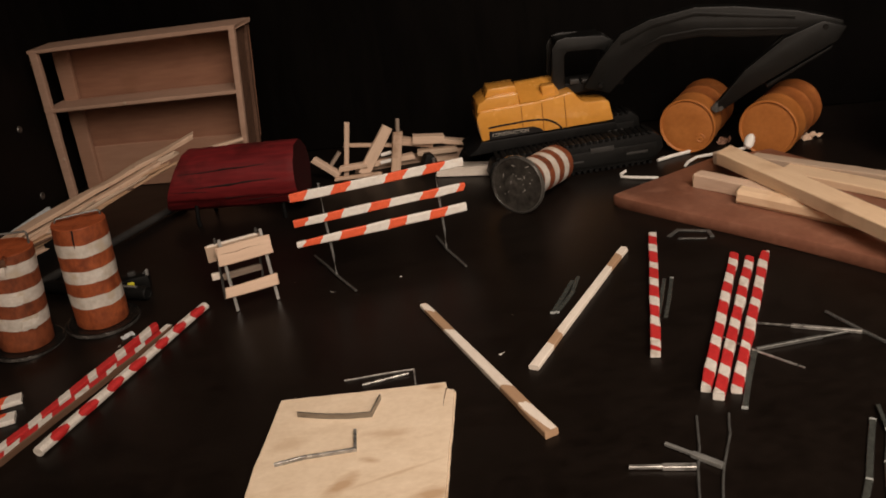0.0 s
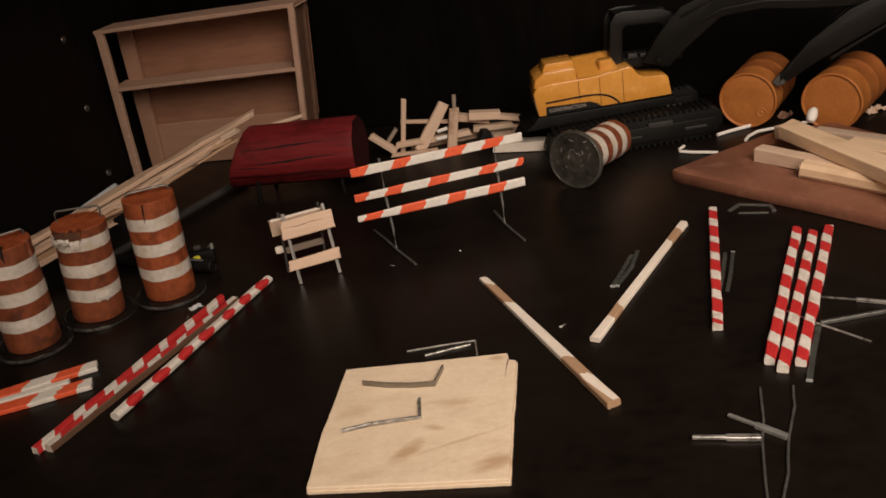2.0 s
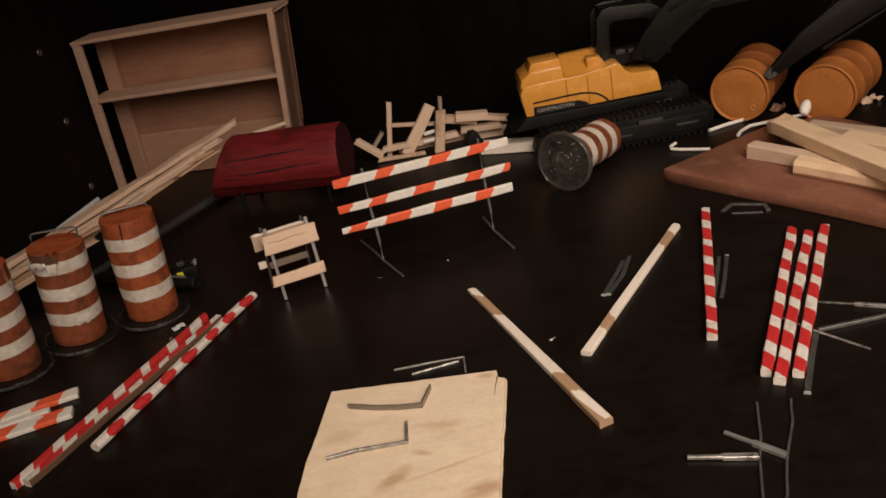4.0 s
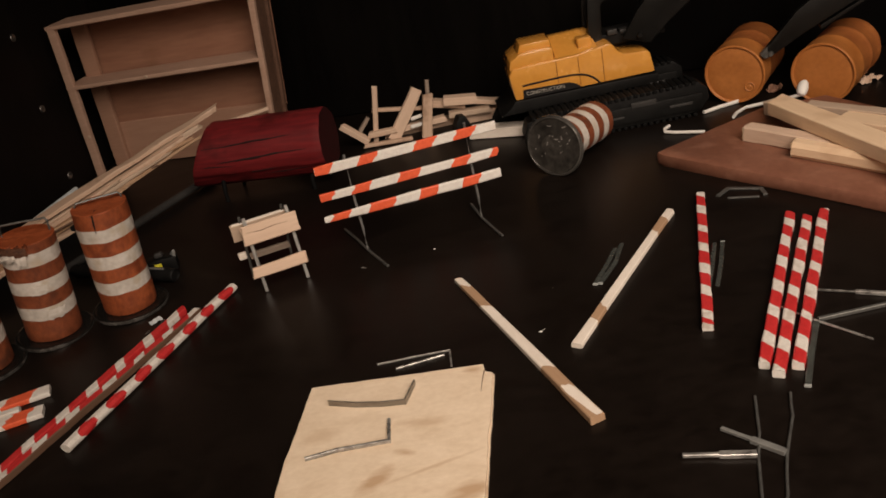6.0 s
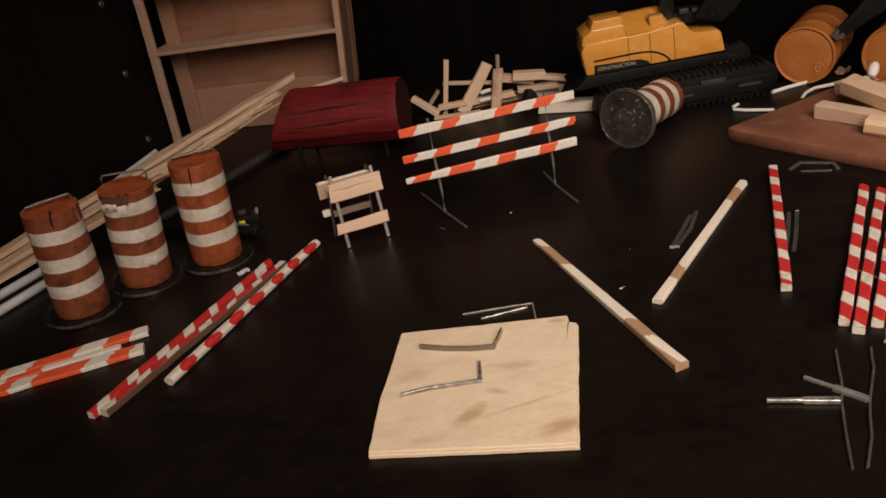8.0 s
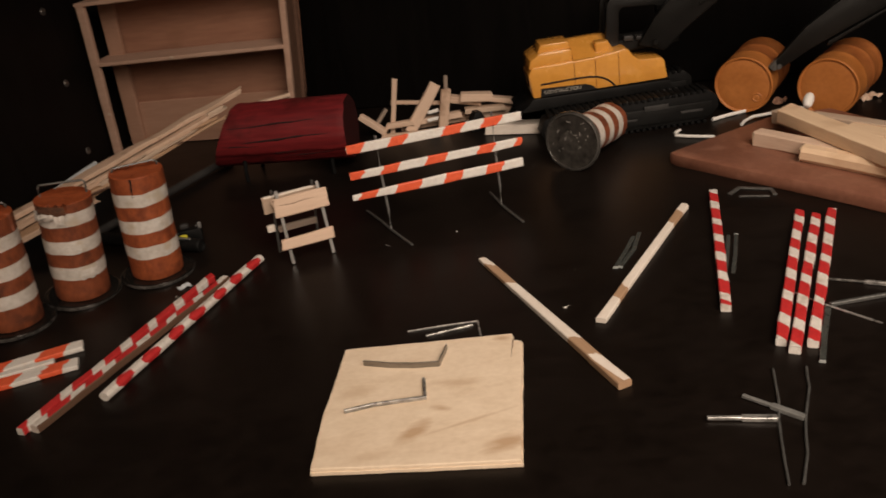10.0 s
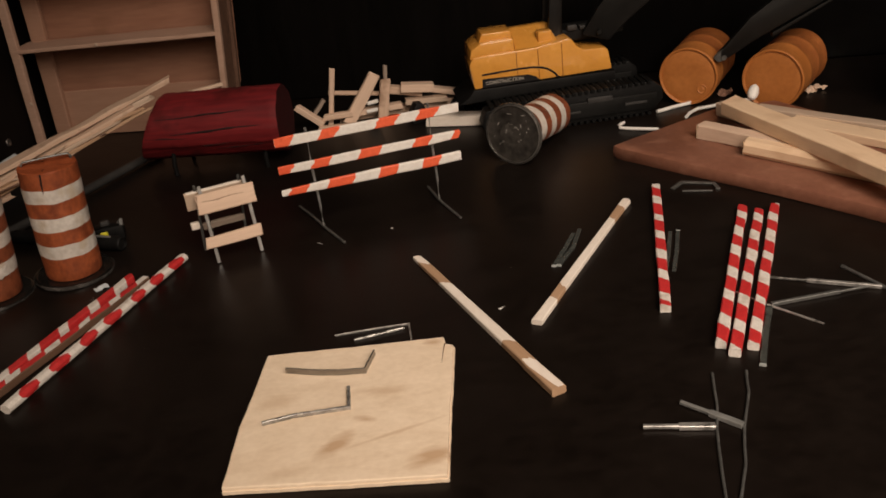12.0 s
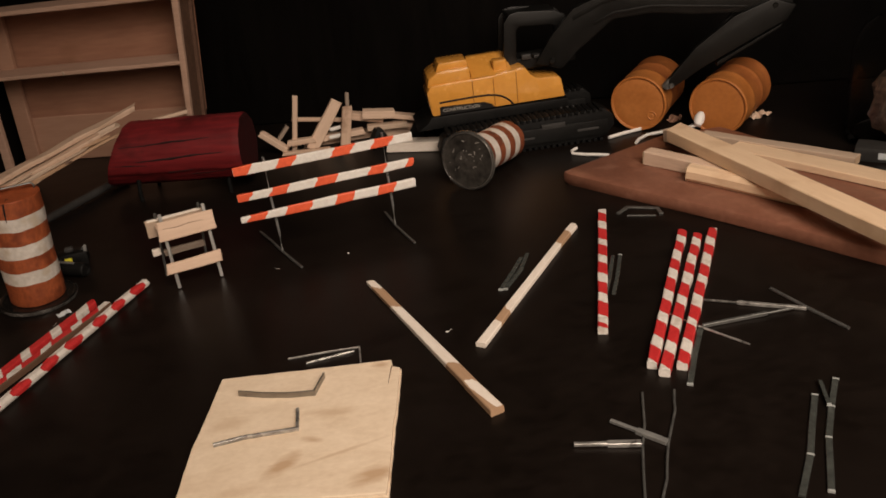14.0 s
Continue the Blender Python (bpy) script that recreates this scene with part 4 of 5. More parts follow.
def loose_leg(post, split, foot, mat=SHINY, wide=1.5, wire=DULLSTEEL, thick=0.31):
    t = thing("barricade_leg", *post[-1][:2], 0, 0, LG, "metal leg", GG)
    o = Vector((*post[-1][:2], 0))
    bm = bmesh.new()
    mid = Vector(post[0]).lerp(Vector(post[-1]), split)
    strip(bm, [Vector((*p, 0.3)) - o for p in (post[0], mid)], wide * 0.6, min(0.8, wide * 0.6))
    part("tip", bm, mat, t)
    bm = bmesh.new()
    strip(bm, [Vector((*p, 0.1)) - o for p in (mid, post[-1])], wide, min(1.1, wide))
    part("upright", bm, mat, t)
    bm = bmesh.new()
    tube(bm, [Vector((*p, 0.36)) - o for p in foot], thick, 8)
    part("foot", bm, wire, t, "thin wire foot")
    return t


loose_leg([(40.7, 148.8), (54.8, 146.3)], 0.5, [(60.0, 164.4), (58.6, 158.5), (57.3, 152.8), (55.0, 146.0), (53.4, 139.8), (51.8, 133.2), (50.3, 126.5)])
loose_leg([(50.3, 155.2), (60.2, 145.6)], 0.48, [(67.4, 163.8), (66.2, 160), (65.3, 156.4), (60.4, 145.4), (58.5, 140), (56.9, 134.8), (53.0, 126.3)], STEEL)
loose_leg([(86.7, 202.0), (110.8, 190.8)], 0.35, [(106.6, 203.4), (111.5, 191.0), (116.6, 179.5)], wide=1.0, thick=0.5)
loose_leg([(108.0, 191.8), (82.6, 188.9)], 0.3, [(76.5, 197.0), (82.2, 188.8), (90.9, 178.2)], DULLSTEEL, 1.0, SHINY)
FROST = surface("frosted_plastic", (0.28, 0.3, 0.29), (0.4, 0.42, 0.41), 300, rough=0.5)
CLEAR = surface("smoky_clear_plastic", (0.034, 0.037, 0.034), (0.064, 0.069, 0.063), 300, (1, 1, 1), 0.22, 0.08, bump=0.15, coat=0.5)


def clear_strip(pts, w, tips, label="narrow smoky clear plastic strip lying on the board", lift=0.05):
    t = thing("clear_strip", *pts[0], 0, 0, label, "plastic strip", "clear plastic strips")
    o = Vector((*pts[0], 0))
    bm = bmesh.new()
    strip(bm, [Vector((*p, lift)) - o for p in pts], w, 0.5, edge=0.08)
    part("strip_body", bm, CLEAR, t)
    for n in tips:
        p = Vector(pts[n])
        q = Vector(pts[n + 1] if n + 1 < len(pts) else pts[n - 1])
        d = (q - p).normalized()
        bm = bmesh.new()
        strip(bm, [Vector((*(p - d * 0.25), lift + 0.03)) - o, Vector((*(p + d * 0.3), lift + 0.03)) - o], w * 1.06, 0.52, edge=0.1)
        part("cut_end", bm, FROST, t, "bright frosted cut")


BY = "narrow smoky clear plastic strip beside a striped stick"
clear_strip([(82.0, 188.4), (76.5, 176.6), (71.6, 165.2)], 1.4, [2], BY)
clear_strip([(96.8, 155.2), (91.8, 145.6), (87.2, 136.3), (80.5, 125.2)], 1.4, [0, 2])
clear_strip([(103.8, 160.0), (98.4, 150.6), (93.1, 140.7), (86.4, 125.4)], 1.35, [0, 1, 2, 3])
clear_strip([(99.9, 159.4), (97.8, 150.6)], 0.9, [1], lift=0.58)
for dx in (0, 2.3):
    clear_strip([(45.2 - dx, 243.6 - dx), (41.5 - dx, 233), (35.4 - dx * 0.6, 222.4)], 1.3, [2])
    clear_strip([(72.6 - dx, 234.6), (68.6 - dx, 222), (64.9 - dx * 1.1, 211.6 - dx * 0.3)], 1.15, [2] if dx else [0], BY)
metal_strip("steel_bracket", [(P3(0.05, (79.5, 264.6), (83.9, 268.9), (93.0, 265.0), (93.0, 260.4)), 1.4, 0.5), (P3(0.05, (82, 262.2), (91.0, 259.6)), 0.9, 0.4)], "dark bent metal bracket near the reddish board", "bracket", "brackets on the board", DULLSTEEL)


# ---- reddish board with timber offcuts ----
def reddish_board():
    bm = bmesh.new()
    outline = [(67.8, 299.2), (68.6, 296.2), (84.1, 277.7), (98.9, 260.7), (112.0, 244.9), (123.7, 230.2), (134.1, 216.4), (160, 184.5), (190, 222), (136, 326), (112, 324.5), (101, 318.2), (71, 301.4)]
    c = Vector((130, 262))
    loops = []
    for z, inset in ((0, 0.5), (0.4, 0.1), (2.4, 0.0), (3.6, 0.15), (4.2, 0.5), (4.4, 1.1)):
        loops.append([bm.verts.new((*(Vector(p) + (c - Vector(p)).normalized() * inset), z)) for p in outline])
    k = len(outline)
    for a, b in zip(loops, loops[1:]):
        for i in range(k):
            bm.faces.new((a[i], a[(i + 1) % k], b[(i + 1) % k], b[i]))
    bm.faces.new(loops[0][::-1])
    bm.faces.new(loops[-1])
    return tagged(finish("reddish_board", bm, WALNUT, smooth=True), "reddish-brown wooden board with rounded edges under the timber offcuts", "board")


reddish_board()
TG = "timber offcuts on the reddish board"
loose_plank("timber_offcut", (110.8, 304.6, 9.8), (141.4, 201.2, 9.8), 8.6, 4.8, CLEANPINE, "square pale timber bar lying across other offcuts", "timber offcut", TG, 71, rough=0.3, ragged=0.3, skew=-0.45, steps=20)
loose_plank("timber_offcut", (98.6, 296.6, 4.5), (131.0, 257.6, 4.5), 5.4, 5.1, PINKWOOD, "short pale timber offcut with a ragged cut end", "timber offcut", TG, 72, rough=0.6, ragged=0.5, steps=16, edge=0.4)
loose_plank("timber_offcut", (107.6, 276.6, 4.5), (141.0, 236.0, 4.5), 6.4, 5.3, CLEANPINE, "pale timber offcut with a rounded end under the bar", "timber offcut", TG, 73, rough=0.7, edge=1.4, ragged=0.6, steps=16, skew=-0.25)
loose_plank("timber_offcut", (124.8, 312.0, 4.5), (163.5, 270.1, 4.5), 5.0, 3.4, PALE, "greyish pale timber strip behind the square bar", "timber offcut", TG, 74, rough=0.4, ragged=0.4)
loose_plank("timber_offcut", (131.0, 297.0, 4.5), (170.0, 244.0, 4.5), 9.0, 2.8, CLEANPINE, "tan timber strip beside the square bar", "timber offcut", TG, 75, rough=0.4, ragged=0.4)
loose_plank("timber_offcut", (112.8, 316.8, 4.5), (119.6, 300.6, 4.5), 5.0, 5.1, PALE, "short timber block under the end of the square bar", "timber offcut", TG, 76, rough=0.5, ragged=0.4, steps=8)


# ---- orange barrels ----
def barrel(x, y, rz, label, bung=True):
    r, length = 11.75, 33.0
    t = thing("oil_barrel", x, y, r, rz, label, "barrel", "orange barrels")
    rings = [(r - 1.25, 0.7), (r - 1.05, 0.25), (r - 0.75, 0.05), (r - 0.4, 0), (r - 0.1, 0.3), (r, 0.8), (r - 0.15, 1.4), (r - 0.3, 1.9), (r - 0.35, 9.0), (r - 0.2, 9.7), (r - 0.1, 10.4), (r - 0.2, 11.1), (r - 0.5, 11.8), (r - 0.7, 12.6), (r - 0.7, 19.8),
             (r - 0.5, 20.5), (r - 0.25, 21.1), (r - 0.15, 21.7), (r - 0.25, 22.3), (r - 0.5, 22.9), (r - 0.7, 23.6), (r - 0.7, 30.8), (r - 0.35, 31.4), (r - 0.1, 32.6), (r - 0.6, 33), (r - 1.1, 32.8), (r - 1.35, 32.2)]
    bm = bmesh.new()
    lathe(bm, rings, n=56, wobble=0.012, seed=x, mats=[1 if z > 11.4 else 0 for _, z in rings])
    ob = part("drum_shell", bm, [BARREL, REARORANGE], t, smooth=True)
    ob.matrix_basis = pose(0, 0, 0, -90, 0, 0)
    for z0, z1 in ((0.55, 1.5), (31.5, 32.45)):
        bm = bmesh.new()
        lathe(bm, [(0.0, z0), (r * 0.5, z0 + 0.04), (r - 1.6, z0), (r - 1.12, z0 + 0.15), (r - 1.12, z1 - 0.15), (r - 1.6, z1), (0.0, z1)], n=56, wobble=0.012, seed=x)
        lid = part("lid", bm, BARREL, t, "flat round lid inside the rim", True)
        lid.matrix_basis = pose(0, 0, 0, -90, 0, 0)
    if bung:
        bm = bmesh.new()
        lathe(bm, [(2.0, 0.95), (1.95, 0.62), (1.75, 0.5), (1.5, 0.56), (1.35, 0.72), (0.8, 0.72), (0.6, 0.58), (0.0, 0.58)], n=24)
        ob = part("bung", bm, BARREL, t, "round screw bung", True)
        ob.matrix_basis = Matrix.Translation(Vector((5.6, -0.25, -5.0)) * MM) @ pose(0, 0, 0, -90, 0, 0)
    return t


barrel(108.1, 344.4, -31, "orange plastic oil barrel lying on its side")
barrel(135.5, 327.5, -38, "orange plastic oil barrel lying beside another", False)


# ---- toy excavator ----
def excavator():
    t = thing("toy_excavator", 22.5, 345, 0, 4, "yellow and black toy excavator with its arm stretched over the barrels", "toy excavator")
    bm = bmesh.new()
    prism(bm, [(0.4, 17.0), (56.6, 17.6), (55.3, 25.4), (54.2, 26.6), (45.2, 27.0), (42.8, 28.6), (40.6, 31.9), (38.6, 32.4), (36.2, 31.8), (26.8, 30.6), (17.6, 30.3), (0.9, 29.9), (-0.9, 27.0)], 0, 15, 1.0)
    body = part("engine_cover", bm, YELLOW, t, "glossy yellow plastic cover", True)
    bm = bmesh.new()
    prism(bm, [(-0.6, 28.6), (17.8, 29.4), (17.8, 34.4), (17.2, 35.4), (4.4, 34.9), (0.4, 32.6)], 0.9, 19, 1.2)
    part("engine_hood", bm, YELLOW, body, "raised yellow hood", True)
    bm = bmesh.new()
    prism(bm, [(3.8, 34.4), (17.6, 34.9), (17.0, 38.0), (5.4, 37.9)], 3.0, 15, 0.7)
    part("hood_cap", bm, YELLOW, body, "", True)
    # sloping middle panel that climbs away from the joint line
    bm = bmesh.new()
    a = [bm.verts.new(p) for p in ((18.4, 0.9, 29.8), (18.4, 15.5, 35.8), (18.4, 19.0, 35.8), (18.4, 19.0, 29.0), (18.4, 0.9, 29.0))]
    b = [bm.verts.new(p) for p in ((35.4, 0.9, 31.2), (34.4, 15.5, 36.2), (34.4, 19.0, 36.2), (35.4, 19.0, 29.0), (35.4, 0.9, 29.0))]
    bm.faces.new(a)
    bm.faces.new(b[::-1])
    for k in range(5):
        bm.faces.new((a[k], b[k], b[(k + 1) % 5], a[(k + 1) % 5]))
    bmesh.ops.recalc_face_normals(bm, faces=bm.faces)
    bmesh.ops.bevel(bm, geom=bm.edges[:], offset=0.5, segments=2, profile=0.6, affect="EDGES")
    part("sloping_panel", bm, YELLOW, body, "sloping yellow panel", True)
    bm = bmesh.new()
    box(bm, 27.9, 33.6, 3.6, 9.0, 31.0, 35.6, 0.7, segs=2)
    part("hinge_block", bm, YELLOW, body, "small raised yellow block", True)
    for x in (17.9, 26.6, 36.2):
        bm = bmesh.new()
        box(bm, x, x + 0.35, -0.12, 0.3, 17.6, 29.6 if x < 36 else 31.0, 0.08)
        part("panel_joint", bm, surface("joint_shadow", (0.25, 0.09, 0.01), (0.3, 0.11, 0.012), 200) if "joint_shadow" not in bpy.data.materials else bpy.data.materials["joint_shadow"], body, "fine joint line")
    bm = bmesh.new()
    strip_pts = [(3.8, -0.16, 22.5), (12, -0.16, 22.8), (19, -0.16, 23.0), (24, -0.16, 22.9), (27.5, -0.16, 22.4), (30, -0.16, 21.5), (32, -0.16, 20.2), (33.4, -0.16, 18.9), (34.4, -0.16, 17.6)]
    tube(bm, [(x, 0.12, z) for x, _, z in strip_pts], 0.45, 6, 1.0)
    part("curved_line", bm, SOOT, body, "black printed line")
    bm = bmesh.new()
    prism(bm, [(3.6, 17.4), (26.8, 17.5), (25.4, 19.0), (22.4, 20.3), (3.8, 20.9)], -0.22, 0.2, 0.05)
    plate = part("name_plate", bm, SOOT, body, "black label with silver lettering")
    cu = bpy.data.curves.new("lettering", "FONT")
    cu.body, cu.size, cu.extrude, cu.align_y = "CONSTRUCTION", 2.35 * MM, 0.06 * MM, "BOTTOM"
    tmp = new("lettering_source", cu)
    bpy.context.view_layer.update()
    me = bpy.data.meshes.new_from_object(tmp.evaluated_get(bpy.context.evaluated_depsgraph_get()))
    bpy.data.objects.remove(tmp)
    me.materials.clear()
    me.materials.append(SILVERPAINT)
    txt = new("lettering", me)
    txt.parent = body
    txt.matrix_basis = Matrix.Translation(Vector((4.9, -0.26, 18.1)) * MM) @ pose(0, 0, 0, 90, 0, 0) @ Matrix.Diagonal((0.84, 0.85, 1, 1))
    txt["label"] = "silver word CONSTRUCTION"
    bm = bmesh.new()
    prism(bm, [(-6.5, 11.6), (57.6, 13.4), (57.6, 17.0), (0.0, 17.0), (-2.0, 14.4)], -0.6, 23.6, 0.5)
    part("deck", bm, BLACKP, t, "black plastic deck under the cover", True)
    # cab frame
    bm = bmesh.new()
    prism(bm, [(32.9, 30), (38.6, 30), (39.3, 45.6), (41, 47.2), (53.9, 46.2), (57.7, 44.2), (58.4, 30), (63.9, 30), (62, 46.1), (59.9, 49.6), (55.9, 51.6), (40.4, 53.1), (36.9, 52.4), (34.4, 49.1)], 8, 10.4, 0.5)
    cab = part("cab_frame", bm, GREYP, t, "dark grey rounded cab frame", True)
    bm = bmesh.new()
    prism(bm, [(32.9, 30), (38.6, 30), (39.3, 45.6), (41, 47.2), (53.9, 46.2), (57.7, 44.2), (58.4, 30), (63.9, 30), (62, 46.1), (59.9, 49.6), (55.9, 51.6), (40.4, 53.1), (36.9, 52.4), (34.4, 49.1)], 20, 22, 0.5)
    part("cab_side", bm, GREYP, cab, "", True)
    bm = bmesh.new()
    box(bm, 36.4, 56.4, 8.5, 21.5, 50.6, 52.2, 0.6)
    part("cab_roof", bm, GREYP, cab, "", True)
    bm = bmesh.new()
    box(bm, 36, 56, 9, 22, 28.5, 33.4, 0.8)
    cab_floor = part("cab_floor", bm, BLACKP, t, "", True)
    for x0, x1, y0, y1, z1 in ((41, 45, 8.2, 11, 35.2), (46, 49.5, 8.0, 12, 34.6), (50.5, 54, 8.4, 10.5, 35.0)):
        bm = bmesh.new()
        box(bm, x0, x1, y0, y1, 33.0, z1, 0.5, segs=2)
        part("cab_fitting", bm, RODGREY, cab_floor, "small grey fitting", True)
    # tracks
    for y0, y1 in ((-11.5, -1.5), (21, 31)):
        bm = bmesh.new()
        prism(bm, [(0.5, 5.2), (3, 1.2), (7, 0.8), (64, 0.8), (70, 1.8), (74, 6), (73.5, 10.5), (70, 13.4), (60, 13.6), (8, 12.4), (2.5, 10.6)], y0 + 0.8, y1 - 0.8, 0.6)
        track = part("track", bm, BLACKP, t, "black plastic crawler track", True)
        for k in range(26):
            s = k / 25
            for top in (0, 1):
                x = 5 + 63 * s
                z = 0.0 if not top else 11.5 + 1.3 * s
                bm = bmesh.new()
                box(bm, x - 0.8, x + 0.8, y0, y1, z, z + 1.3, 0.2)
                part("tread", bm, TREAD, track)
        bm = bmesh.new()
        box(bm, 30, 71, y0 - 0.1, y0 + 1.2, 2.8, 9.2, 0.35, segs=2)
        guard = part("side_guard", bm, GREYP, track, "dark grey guard panel along the track", True)
        for x0, x1, z0, z1 in ((43, 53, 8.4, 10.6), (58, 67, 5.4, 6.5), (33, 40, 5.0, 5.9)):
            bm = bmesh.new()
            box(bm, x0, x1, y0 - 0.5, y0 + 0.4, z0, z1, 0.25, segs=2)
            ob = finish("guard_rib", bm, RODGREY, track, "raised rib", True)
        for x in (6.5, 16, 25):
            bm = bmesh.new()
            lathe(bm, [(2.6, 0), (2.6, 0.4), (2.0, 0.7), (0.8, 0.7), (0.7, 0.9), (0, 0.9)], n=20)
            ob = part("roller", bm, BLACKP, track, "", True)
            ob.matrix_basis = Matrix.Translation(Vector((x, y0 + 1.0, 6.0)) * MM) @ pose(0, 0, 0, 90, 0, 0)
    # boom and arm, swung forward over the barrels
    swing = pose(57.85 * MM, 2.97 * MM, 0, 0, 0, -16)
    bm = bmesh.new()
    prism(bm, [(-12, 32), (-1.5, 29), (6, 36.5), (19.7, 47.6), (35, 49.0), (50, 47.2), (71, 46.2), (80, 46.6), (87, 47), (88, 50), (81, 52.5), (71, 55.5), (48, 59.5), (33, 60.6), (15.5, 57.6), (4, 53), (-5.4, 42.5)], -3, 3, 0.8)
    boom = part("boom", bm, GREYP, t, "long dark grey bent boom", True)
    boom.matrix_basis = swing
    bm = bmesh.new()
    prism(bm, [(4, 48.5), (16, 54.2), (33, 57.4), (70, 52.6), (70, 53.6), (33, 58.8), (16, 55.8), (4, 50.2)], -3.5, -2.9, 0.2)
    part("boom_rib", bm, GREYP, boom, "", True)
    bm = bmesh.new()
    prism(bm, [(12, 46), (20, 49.6), (35, 51.2), (71, 48.2), (71, 49.0), (35, 52.2), (20, 50.8), (12, 47.4)], -3.4, -2.9, 0.2)
    part("boom_rib", bm, GREYP, boom, "", True)
    bm = bmesh.new()
    prism(bm, [(66, 45.5), (80, 51.0), (88.8, 48), (85.5, 42.6), (72, 35.4), (55, 26.2), (44, 19.0), (41.2, 19.6), (41.0, 22.0), (51.6, 34.3)], -4.6, -1.6, 0.7)
    arm = part("arm", bm, GREYP, t, "dark grey dipper arm", True)
    arm.matrix_basis = swing
    bm = bmesh.new()
    prism(bm, [(60, 26.0), (83.5, 39.6), (84.2, 41.2), (60, 27.8)], -3.8, 2.4, 0.4)
    part("arm_edge", bm, GREYP, arm, "", True)
    bm = bmesh.new()
    prism(bm, [(66, 45.5), (80, 51.0), (88.8, 48), (85.5, 42.6), (72, 35.4), (57, 27.8), (54.6, 34.3)], 1.0, 3.4, 0.7)
    part("arm_cheek", bm, GREYP, arm, "", True)
    for y in (-4.4, -2.4):
        bm = bmesh.new()
        prism(bm, [(38.6, 19.2), (40.4, 17.6), (43.0, 18.4), (47.6, 24.2), (46.4, 26.4), (41.6, 22.6)], y, y + 0.9, 0.25)
        part("end_cheek", bm, DULLSTEEL, arm, "worn grey steel end plate", True)
    for x, z in ((81, 48.5), (42.4, 19.4), (-5, 33)):
        bm = bmesh.new()
        lathe(bm, [(0, 0), (0.9, 0), (1.1, 0.3), (1.1, 7.4), (0.9, 7.7), (0, 7.7)], n=16)
        ob = part("pin", bm, DULLSTEEL if z < 20 else GREYP, boom, "", True)
        ob.matrix_basis = Matrix.Translation(Vector((x, 2.8, z)) * MM) @ pose(0, 0, 0, 90, 0, 0)
    return t


excavator()


# ---- scrap wood heap ----
SG = "heap of wood scraps"
SL = "small pale wood scrap in a heap behind the barricade"
SCRAP = [((-40.0, 376, 0), (-35.2, 376, 25.0), 2.2, 2.0, PINKWOOD), ((-39.1, 377.4, 13.4), (-17.5, 377.4, 10.4), 1.8, 1.7, PINKPALE), ((-32.0, 373.5, 0.6), (-18.2, 376.5, 20.4), 5.0, 2.0, PINKWOOD),
         ((-17.2, 372, 0), (-13.7, 373, 18.2), 4.5, 2.0, PINKPALE), ((-14.4, 376, 12), (-13.2, 376.4, 23.4), 1.6, 1.4, GREYWOOD), ((-54.0, 374, 9.6), (-43.4, 372, 1.2), 3.6, 2.6, PINKWOOD),
         ((-44.6, 370, 0.4), (-23.5, 370, 0.2), 2.6, 1.6, PINKPALE), ((-42.0, 373, 3.6), (-29.5, 372.4, 4.2), 3.4, 2.2, PINKWOOD), ((-36, 380, 0.1), (-4, 384, 0.1), 6, 3, PINKPALE), ((-27, 376, 3), (-8, 379, 3.2), 4.6, 2.6, PINKWOOD),
         ((-13.0, 379, 10.6), (1.0, 379, 7.6), 5, 3.2, PINKPALE), ((-7.4, 376, 11.2), (6.2, 376.6, 9.6), 5.4, 3.6, PINKWOOD), ((4.8, 379, 9.0), (21.0, 380, 5.0), 5.2, 2.2, PINKWOOD), ((-4, 381, 0.1), (30, 383, 0.1), 7, 4.4, PINKPALE),
         ((3, 360.2, 0.1), (27, 353, 0.1), 7, 4.4, CREAM), ((-6, 376, 5.4), (12, 377, 4.6), 5, 2.2, PALE), ((-22.6, 374, 7.6), (-17.6, 374, 8.4), 1.8, 1.3, WHITEP), ((-45.2, 375, 6.2), (-40.8, 376, 11.2), 2.6, 1.6, GREYWOOD), ((-22.8, 373, 4.4), (-16.0, 373, 5.2), 2.0, 1.4, WHITEP)]
for n, (p, q, w, h, m) in enumerate(SCRAP):
    loose_plank("wood_scrap", p, q, w, h, m, SL, "wood scrap", SG, n + 90, rough=0.4, ragged=0.5, steps=6, roll=90 if n in (0, 2, 3, 4) else 0)


def clip_block(x, y, z, rz):
    bm = bmesh.new()
    prism(bm, [(-4, 0), (4, 0), (3.2, 5), (1.5, 8.5), (-1.2, 8.8), (-3.2, 5.5)], -2.5, 2.5, 0.6)
    ob = finish("black_clip", bm, BLACKP, smooth=True)
    ob.matrix_basis = pose(x * MM, y * MM, z * MM, 0, 0, rz)
    return tagged(ob, "small black plastic clip among the wood scraps", "clip", "black clips")


clip_block(-1, 366, 0, 20)
clip_block(16, 367, 0, -15)


